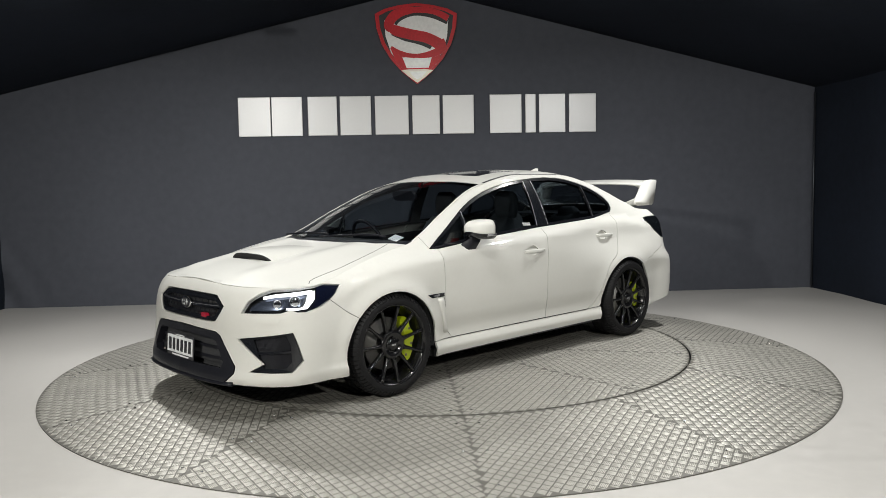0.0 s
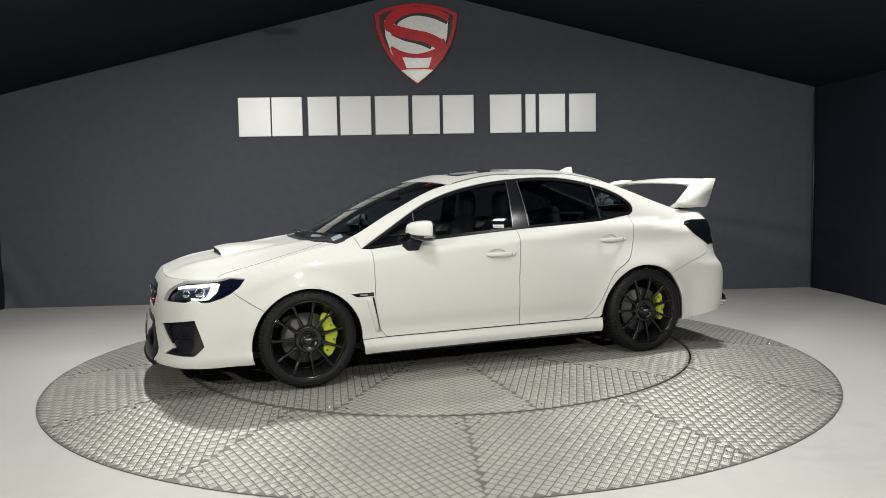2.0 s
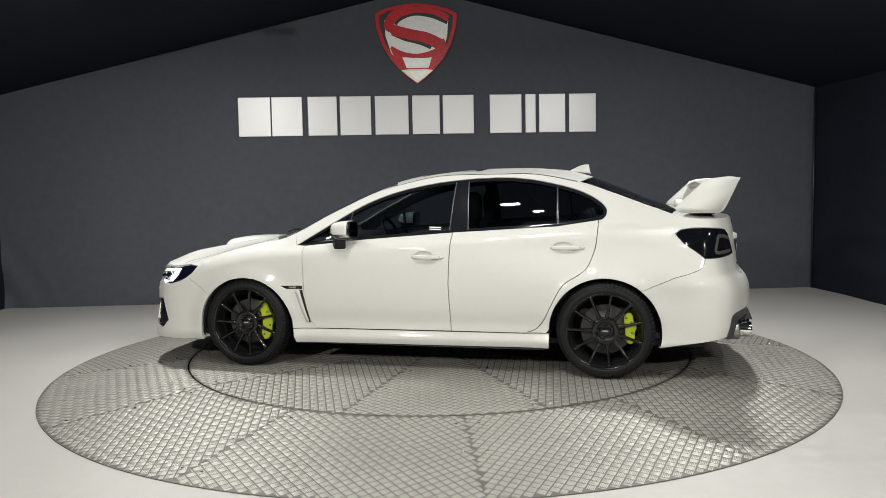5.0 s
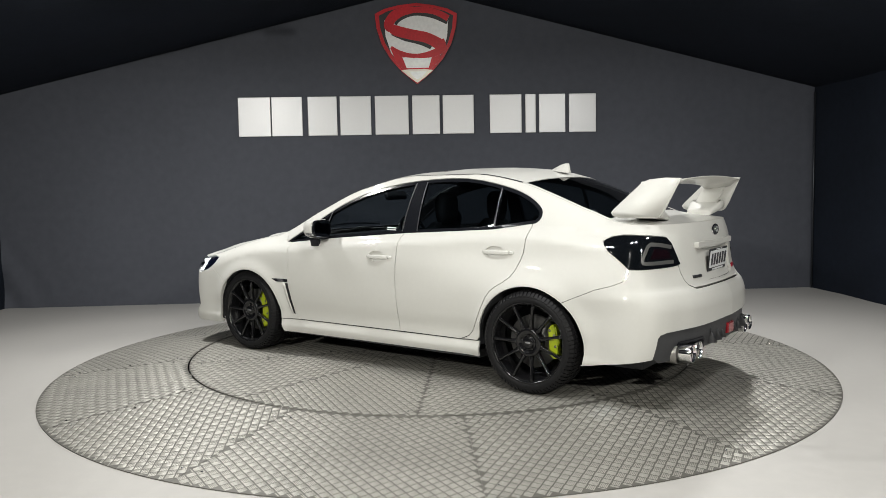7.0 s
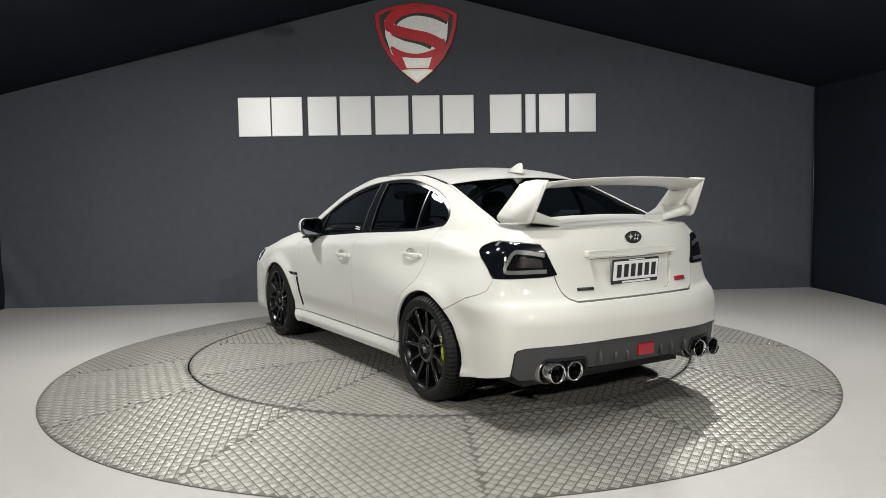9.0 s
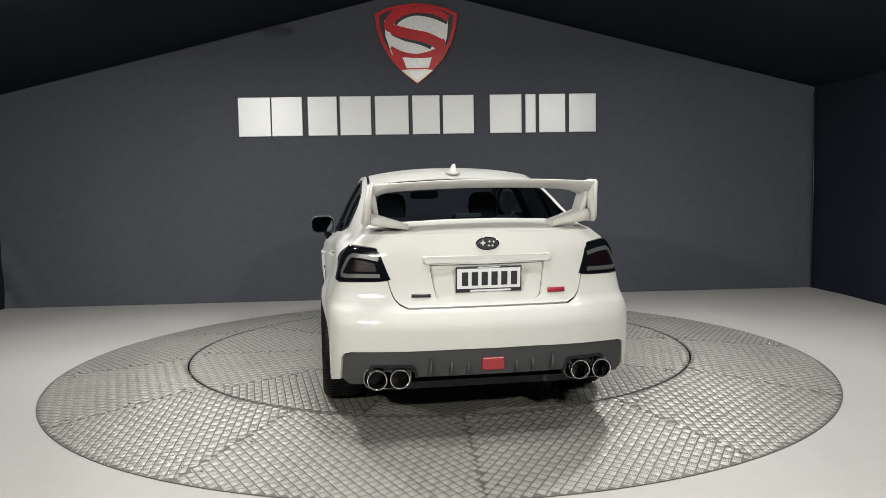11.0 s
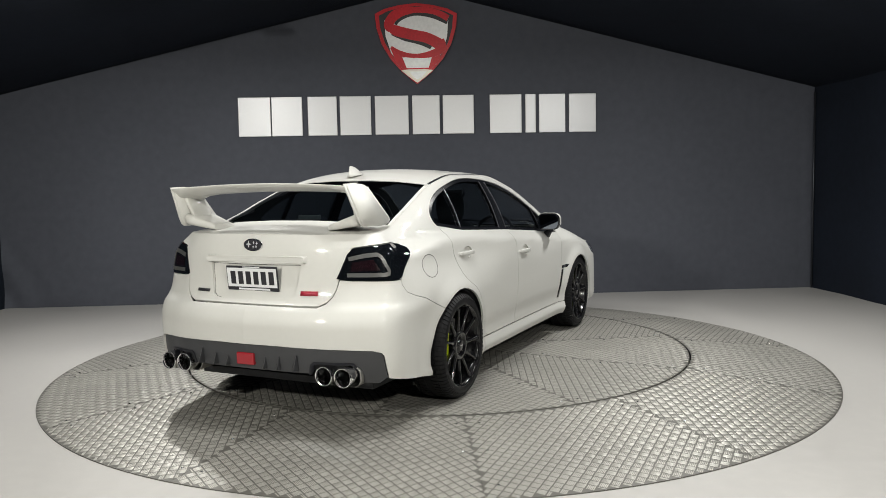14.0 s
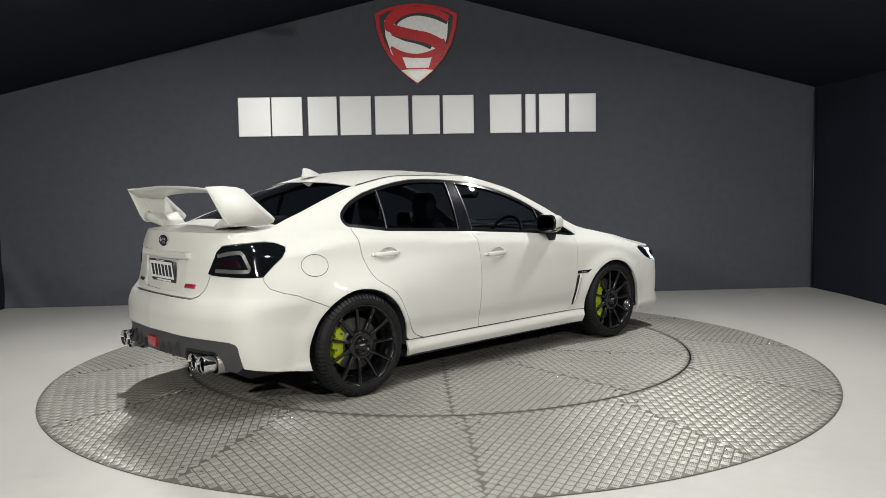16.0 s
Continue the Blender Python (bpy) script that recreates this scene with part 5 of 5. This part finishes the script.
# rear wing
for side in (1, -1):
    fin = [(-2.276, 1.347), (-2.18, 1.351), (-2.085, 1.342), (-2.04, 1.325), (-1.868, 1.165), (-1.852, 1.145), (-1.865, 1.124), (-1.91, 1.110), (-2.142, 1.112), (-2.165, 1.125), (-2.19, 1.165)]
    bm = bmesh.new()
    prism(bm, fin, 0.032, Matrix.Translation((0, 0.604 if side > 0 else -0.636, 0)))
    bmesh.ops.bevel(bm, geom=[e for e in bm.edges if abs(e.verts[0].co.y - e.verts[1].co.y) < 1e-4], offset=0.010, segments=3, affect="EDGES")
    for v in bm.verts:
        v.co.y -= side * 0.14 * (v.co.z - 1.26)
    for fc in bm.faces:
        fc.smooth = True
    end = part("wing_end_plate", bm, WHITE, car)
    bm = bmesh.new()
    secs = []
    for t in (0.0, 0.25, 0.5, 0.75, 1.0):
        y = 0.612 - 0.205 * t
        z = 1.154 - 0.050 * t
        x0, x1 = -1.915 - 0.05 * t, -2.165 + 0.03 * t
        h = 0.070 - 0.036 * t
        secs.append([((x0 + x1) / 2 + u, side * y, z + v) for u, v in rounded(0, 0, x0 - x1, h, h * 0.45, 4)])
    loft(bm, secs)
    part("wing_foot", bm, WHITE, car)
    bm = bmesh.new()
    secs = []
    for t in (0.0, 0.5, 1.0):
        z = 1.13 + 0.20 * t
        secs.append([(-2.03 - 0.085 * t + u, side * (0.575 + 0.033 * t + v), z) for u, v in rounded(0, 0, 0.16, 0.03, 0.013, 4)])
    loft(bm, secs)
    part("wing_stay", bm, WHITE, car)
bm = bmesh.new()
secs = []
for i in range(17):
    y = -0.607 + 1.214 * i / 16
    arch = 0.022 * (1 - (y / 0.607) ** 2)
    root = max(0.0, (abs(y) - 0.475) / 0.132)
    prof = [(-2.035, 1.302), (-2.02, 1.310), (-2.035, 1.318), (-2.12, 1.330), (-2.21, 1.343), (-2.274, 1.350), (-2.274, 1.344), (-2.21, 1.328), (-2.12, 1.308)]
    secs.append([(x, y, z + arch - 0.012 - (0.03 * root * root if k in (0, 7, 8) else 0)) for k, (x, z) in enumerate(prof)])
loft(bm, secs)
part("wing_blade", bm, WHITE, car)

# bonnet scoop
bm = bmesh.new()
secs = []
for x, w, h in ((1.767, 0.54, 0.043), (1.755, 0.55, 0.047), (1.66, 0.55, 0.045), (1.55, 0.53, 0.034), (1.44, 0.49, 0.018), (1.34, 0.45, 0.002)):
    sec = []
    for i in range(13):
        u = -1 + 2 * i / 12
        prof = 1 - abs(u) ** 4.5
        y = u * w / 2
        sec.append((x - (0.03 * u * u if x > 1.7 else 0), y, top(x, y)[2] - 0.006 + (h + 0.004) * prof))
    secs.append(sec)
loft(bm, secs, close=False, caps=False)
scoop = part("bonnet_scoop", bm, WHITE, car, "raised bonnet scoop with dark opening")
# solid black block stands for the shade inside the scoop
bm = bmesh.new()
secs = []
for x, k in ((1.772, 1.03), (1.66, 0.9)):
    lower = [(x - 0.02 * (u * u), u * 0.248, top(x, u * 0.248)[2] - 0.010) for u in [-1 + i / 6 for i in range(13)]]
    upper = [(x - 0.02 * (u * u), u * 0.248, top(x, u * 0.248)[2] - 0.010 + 0.048 * k * (1 - abs(u) ** 6)) for u in [1 - i / 6 for i in range(13)]]
    secs.append(lower + upper)
loft(bm, secs, caps=True)
part("scoop_shade", bm, GAP, scoop, "black block for the shade in the scoop opening")

# roof aerial
bm = bmesh.new()
secs = []
for z, xa, xb, w in ((0.0, -1.06, -1.262, 0.10), (0.02, -1.09, -1.255, 0.060), (0.045, -1.14, -1.25, 0.036), (0.062, -1.18, -1.247, 0.024), (0.070, -1.21, -1.243, 0.014)):
    base = 1.402
    secs.append([((xa + xb) / 2 + (xa - xb) / 2 * math.cos(a), w / 2 * math.sin(a), base + z + (0.028 * ((xa + xb) / 2 + (xa - xb) / 2 * math.cos(a) + 1.25) / 0.19 if z < 0.01 else 0)) for a in [2 * math.pi * i / 20 for i in range(20)]])
loft(bm, secs)
part("roof_aerial", bm, WHITE, car, "white shark-fin roof aerial")

# black mouldings in the roof joints
pair("roof_moulding", strip([(0.10, edge_of(0.10, 0.014)), (-0.3, edge_of(-0.3, 0.014)), (-0.8, edge_of(-0.8, 0.014)), (-1.19, edge_of(-1.19, 0.014))], 0.016, mapper=top, depth=-0.001, thick=0.003), SATIN_BLACK, car)

# wipers
for y0, y1, x0, x1 in ((-0.05, 0.55, 1.15, 1.03), (-0.60, -0.02, 1.08, 1.10)):
    bm = bmesh.new()
    secs = []
    for i in range(9):
        t = i / 8
        p = Vector(top(x0 + (x1 - x0) * t, y0 + (y1 - y0) * t)) + Vector((0.005, 0, 0.016))
        secs.append([p + Vector((u * 0.5, 0, v)) for u, v in rounded(0, 0, 0.022, 0.014, 0.004, 2)])
    loft(bm, secs)
    part("wiper", bm, SATIN_BLACK, car)
new_part("windscreen_sticker", lambda bm: loft(bm, [[tuple(Vector(top(1.02 + u, 0.55 + v)) - Vector((0, 0, 0.006 + d))) for u, v in ((0, 0), (0, 0.09), (-0.07, 0.09), (-0.07, 0))] for d in (0, 0.002)]), PLATE_WHITE)

# cabin: dashboard, wheel, seats, mirror
new_part("dashboard", lambda bm: loft(bm, [[(x, y, z) for x, z in ((1.0, 0.70), (0.98, 0.90), (0.85, 0.935), (0.66, 0.93), (0.58, 0.87), (0.60, 0.60))] for y in (-0.70, -0.55, -0.2, 0.2, 0.55, 0.70)]), CABIN)


def ring_mesh(bm, r, t, m, n=32, k=8):
    secs = []
    for i in range(n + 1):
        a = 2 * math.pi * i / n
        secs.append([m @ Vector(((r + t * math.cos(b)) * math.cos(a), (r + t * math.cos(b)) * math.sin(a), t * math.sin(b))) for b in [2 * math.pi * j / k for j in range(k)]])
    return loft(bm, secs, caps=False)


SW = pose(0.47, -0.36, 0.90, 0, -66, 0)
steer = new_part("steering_wheel", lambda bm: ring_mesh(bm, 0.175, 0.014, SW), SATIN_BLACK)
bm = bmesh.new()
box(bm, -0.055, 0.055, -0.17, 0.17, -0.015, 0.012, SW, 0.008)
part("wheel_hub", bm, SATIN_BLACK, steer)


def seat(x, y, wide=0.50, rest=1.075):
    bm = bmesh.new()
    k = wide / 0.50
    loft(bm, [[(x + 0.05 - 0.36 * z + u, y + v * k, 0.46 + z) for u, v in rounded(0, 0, d, w, d * 0.4, 4)] for z, w, d in ((0.0, 0.50, 0.10), (0.2, 0.51, 0.14), (0.42, 0.48, 0.12), (0.55, 0.38, 0.10), (0.60, 0.27, 0.07))])
    back = part("seat", bm, CABIN, car, "black sports seat with red sides")
    bm = bmesh.new()
    loft(bm, [[(x + 0.25 + u, y + v * k, z) for u, v in rounded(0, 0, d, 0.50, 0.08, 4)] for z, d in ((0.30, 0.46), (0.42, 0.50), (0.47, 0.44))])
    part("cushion", bm, CABIN, back)
    bm = bmesh.new()
    loft(bm, [[(x - 0.185 + u, y + v, rest + z) for u, v in rounded(0, 0, d, w, d * 0.45, 5)] for z, w, d in ((-0.06, 0.17, 0.06), (0.0, 0.21, 0.09), (0.06, 0.225, 0.10), (0.12, 0.215, 0.10), (0.155, 0.18, 0.085), (0.175, 0.12, 0.05))])
    part("headrest", bm, CABIN, back)
    for sv in (-1, 1):
        bm = bmesh.new()
        loft(bm, [[(x + 0.09 - 0.36 * z + u, y + sv * 0.235 * k + v, 0.46 + z) for u, v in rounded(0, 0, 0.07, 0.05, 0.02, 3)] for z in (0.05, 0.25, 0.42)])
        part("bolster", bm, CABIN_RED, back)


for sx, sy, rest in ((-0.22, 0.355, 1.10), (-0.22, -0.355, 1.10), (-1.05, 0.36, 0.95), (-1.05, -0.36, 0.95)):
    seat(sx, sy, rest=rest)
bm = bmesh.new()
loft(bm, [[(0.40 + u * 0.3, v, 1.255 + u) for u, v in rounded(0, 0, 0.075, 0.25, 0.03, 4)], [(0.36 + u * 0.3, v, 1.255 + u) for u, v in rounded(0, 0, 0.07, 0.24, 0.03, 4)]])
part("cabin_mirror", bm, SATIN_BLACK, car)
new_part("parcel_shelf", lambda bm: box(bm, -1.84, -1.28, -0.56, 0.56, 1.04, 1.06), CABIN)
new_part("high_brake_light", lambda bm: box(bm, -1.745, -1.72, -0.078, 0.078, 1.134, 1.160, None, 0.004), BRAKE_CLEAR, "unlit clear high brake light")

# ---------------------------------------------------------------- turntable: fixed sloping ring and turning disc
R_IN, R_OUT, RISE = 1.996, 3.0, 0.102


def tread_bars(a0, a1, r0, r1, turn, height, pitch=0.048):
    """Five-bar tread: groups of five short ridges, turned by a quarter from cell to cell."""
    n = int(r1 / pitch) + 2
    i, j = np.meshgrid(np.arange(-n, n + 1), np.arange(-n, n + 1))
    i, j = i.ravel(), j.ravel()
    k = np.arange(5) - 2
    ci, cj, kk = np.repeat(i, 5), np.repeat(j, 5), np.tile(k, len(i))
    along = ((ci + cj) % 2 == 0)
    cx, cy = ci * pitch, cj * pitch
    off = kk * pitch * 0.168
    mx, my = np.where(along, cx, cx + off), np.where(along, cy + off, cy)
    dx, dy = np.where(along, 1.0, 0.0), np.where(along, 0.0, 1.0)
    c, s = math.cos(turn), math.sin(turn)
    mx, my, dx, dy = mx * c - my * s, mx * s + my * c, dx * c - dy * s, dx * s + dy * c
    half, w, h = pitch * 0.44, pitch * 0.064, 0.0019
    ends = [(mx + e * half * dx, my + e * half * dy) for e in (-0.45, 0.45)]
    ok = np.ones(len(mx), bool)
    for ex, ey in ends:
        rr, aa = np.hypot(ex, ey), np.arctan2(ey, ex)
        rel = (aa - a0) % (2 * math.pi)
        edge_gap = 0.003 / np.maximum(rr, 0.2)
        ok &= (rr > r0 + 0.008) & (rr < r1 - 0.008) & (rel > edge_gap) & (rel < (a1 - a0) - edge_gap)
    mx, my, dx, dy = mx[ok], my[ok], dx[ok], dy[ok]
    px, py = -dy, dx
    pts = []
    for e, q, up in ((-1, -1, 0), (1, -1, 0), (1, 1, 0), (-1, 1, 0), (-0.86, 0, 1), (0.86, 0, 1)):
        x, y = mx + e * half * dx + q * w * px, my + e * half * dy + q * w * py
        pts.append(np.stack([x, y, height(np.hypot(x, y)) + up * h], -1))
    verts = np.stack(pts, 1).reshape(-1, 3)
    base = np.arange(len(mx))[:, None] * 6
    quads = np.concatenate([base + np.array([0, 1, 5, 4]), base + np.array([2, 3, 4, 5])])
    tris = np.concatenate([base + np.array([1, 2, 5]), base + np.array([3, 0, 4])])
    me = bpy.data.meshes.new("tread_pattern")
    me.from_pydata(verts.tolist(), [], quads.tolist() + tris.tolist())
    me.polygons.foreach_set("use_smooth", [True] * len(me.polygons))
    return me


def sector(a0, a1, r0, r1, height, thick):
    bm = bmesh.new()
    n = max(4, int((a1 - a0) / radians(2)))
    gap = 0.0012
    rings = []
    for r in (r0, r1) if r0 > 0.05 else (0.02, r1):
        row = []
        for i in range(n + 1):
            a = a0 + gap / r + (a1 - a0 - 2 * gap / r) * i / n
            row.append((r * math.cos(a), r * math.sin(a)))
        rings.append(row)
    up = [[bm.verts.new((x, y, height(math.hypot(x, y)))) for x, y in row] for row in rings]
    lo = [[bm.verts.new((x, y, height(math.hypot(x, y)) - thick)) for x, y in row] for row in rings]
    for i in range(n):
        bm.faces.new((up[0][i], up[1][i], up[1][i + 1], up[0][i + 1]))
        bm.faces.new((up[1][i], lo[1][i], lo[1][i + 1], up[1][i + 1]))
        bm.faces.new((up[0][i], up[0][i + 1], lo[0][i + 1], lo[0][i]))
    for i in (0, n):
        q = (up[0][i], lo[0][i], lo[1][i], up[1][i])
        bm.faces.new(q if i == 0 else tuple(reversed(q)))
    return bm


ramp_z = lambda r: 0.006 + (RISE - 0.006) * np.clip((R_OUT - r) / (R_OUT - R_IN), 0, 1)
disc_z = lambda r: RISE + 0 * r
SEAMS = [-171.6, -143.5, -116.5, -86.2, -57.4, -28.5, 2.5, 33, 64, 95, 126, 157, 188.4]
ramp = new("ramp_ring")
tagged(ramp, "fixed ring of sloping aluminium tread plates round the turntable", "ramp")
screw_mesh = bpy.data.meshes.new("screw")
bm = bmesh.new()
lathe(bm, [(0.0001, 0.0045), (0.004, 0.004), (0.0075, 0.002), (0.008, 0.0)], 10, pose(0, 0, 0, 90))
bm.to_mesh(screw_mesh)
bm.free()
screw_mesh.materials.append(STEEL)
for i, (a, b) in enumerate(zip(SEAMS, SEAMS[1:])):
    a0, a1 = radians(a), radians(b)
    plate = part("ramp_plate", sector(a0, a1, R_IN + 0.006, R_OUT, ramp_z, 0.005), TREAD, ramp)
    me = tread_bars(a0, a1, R_IN + 0.006, R_OUT, (a0 + a1) / 2 + radians(45), ramp_z)
    me.materials.append(LUG)
    bars = new("tread_pattern", me)
    bars.parent = plate
    tagged(bars, kind="stuff")
    for r in (2.12, 2.48, 2.86):
        for da in (0.075 / r, (a1 - a0) - 0.055 / r):
            x, y = r * math.cos(a0 + da), r * math.sin(a0 + da)
            sc = new("screw", screw_mesh)
            sc.parent = plate
            sc.matrix_local = pose(x, y, float(ramp_z(r)) + 0.0005)
bm = bmesh.new()
lathe(bm, [(R_IN + 0.03, 0.0), (R_IN + 0.03, 0.086), (R_IN + 0.5, 0.045), (R_OUT - 0.12, 0.001)], 96, pose(0, 0, 0, 90))
for v in bm.verts:
    v.co.z = abs(v.co.z)
part("ramp_support", bm, GAP, ramp)

turntable = new("turntable")
tagged(turntable, "round turning platform of aluminium tread plates under the car", "turntable")
for i in range(10):
    a0, a1 = radians(14.5 + 36 * i), radians(14.5 + 36 * (i + 1))
    plate = part("disc_plate", sector(a0, a1, 0.0, R_IN - 0.006, disc_z, 0.006), TREAD, turntable)
    me = tread_bars(a0, a1, 0.03, R_IN - 0.006, (a0 + a1) / 2 + radians(45), disc_z)
    me.materials.append(LUG)
    bars = new("tread_pattern", me)
    bars.parent = plate
    tagged(bars, kind="stuff")
    for r in (0.9, 1.4, 1.9):
        for da in (0.06 / r, (a1 - a0) - 0.06 / r):
            sc = new("screw", screw_mesh)
            sc.parent = plate
            sc.matrix_local = pose(r * math.cos(a0 + da), r * math.sin(a0 + da), RISE + 0.0005)
bm = bmesh.new()
bmesh.ops.create_cone(bm, cap_ends=True, segments=96, radius1=R_IN - 0.02, radius2=R_IN - 0.02, depth=0.093, matrix=pose(0, 0, 0.0475))
part("disc_base", bm, GAP, turntable)


# ---------------------------------------------------------------- what moves
def motions():
    rows = [(t, pose(0, 0, 0, 0, 0, 223.13 - 11.3975 * t + 0.0028 * t * t)) for t in [0.5 * k for k in range(33)]]
    walk(turntable, rows)
    walk(car, [(t, m @ pose(0.011, 0.054, RISE + 0.0015)) for t, m in rows])


motions()
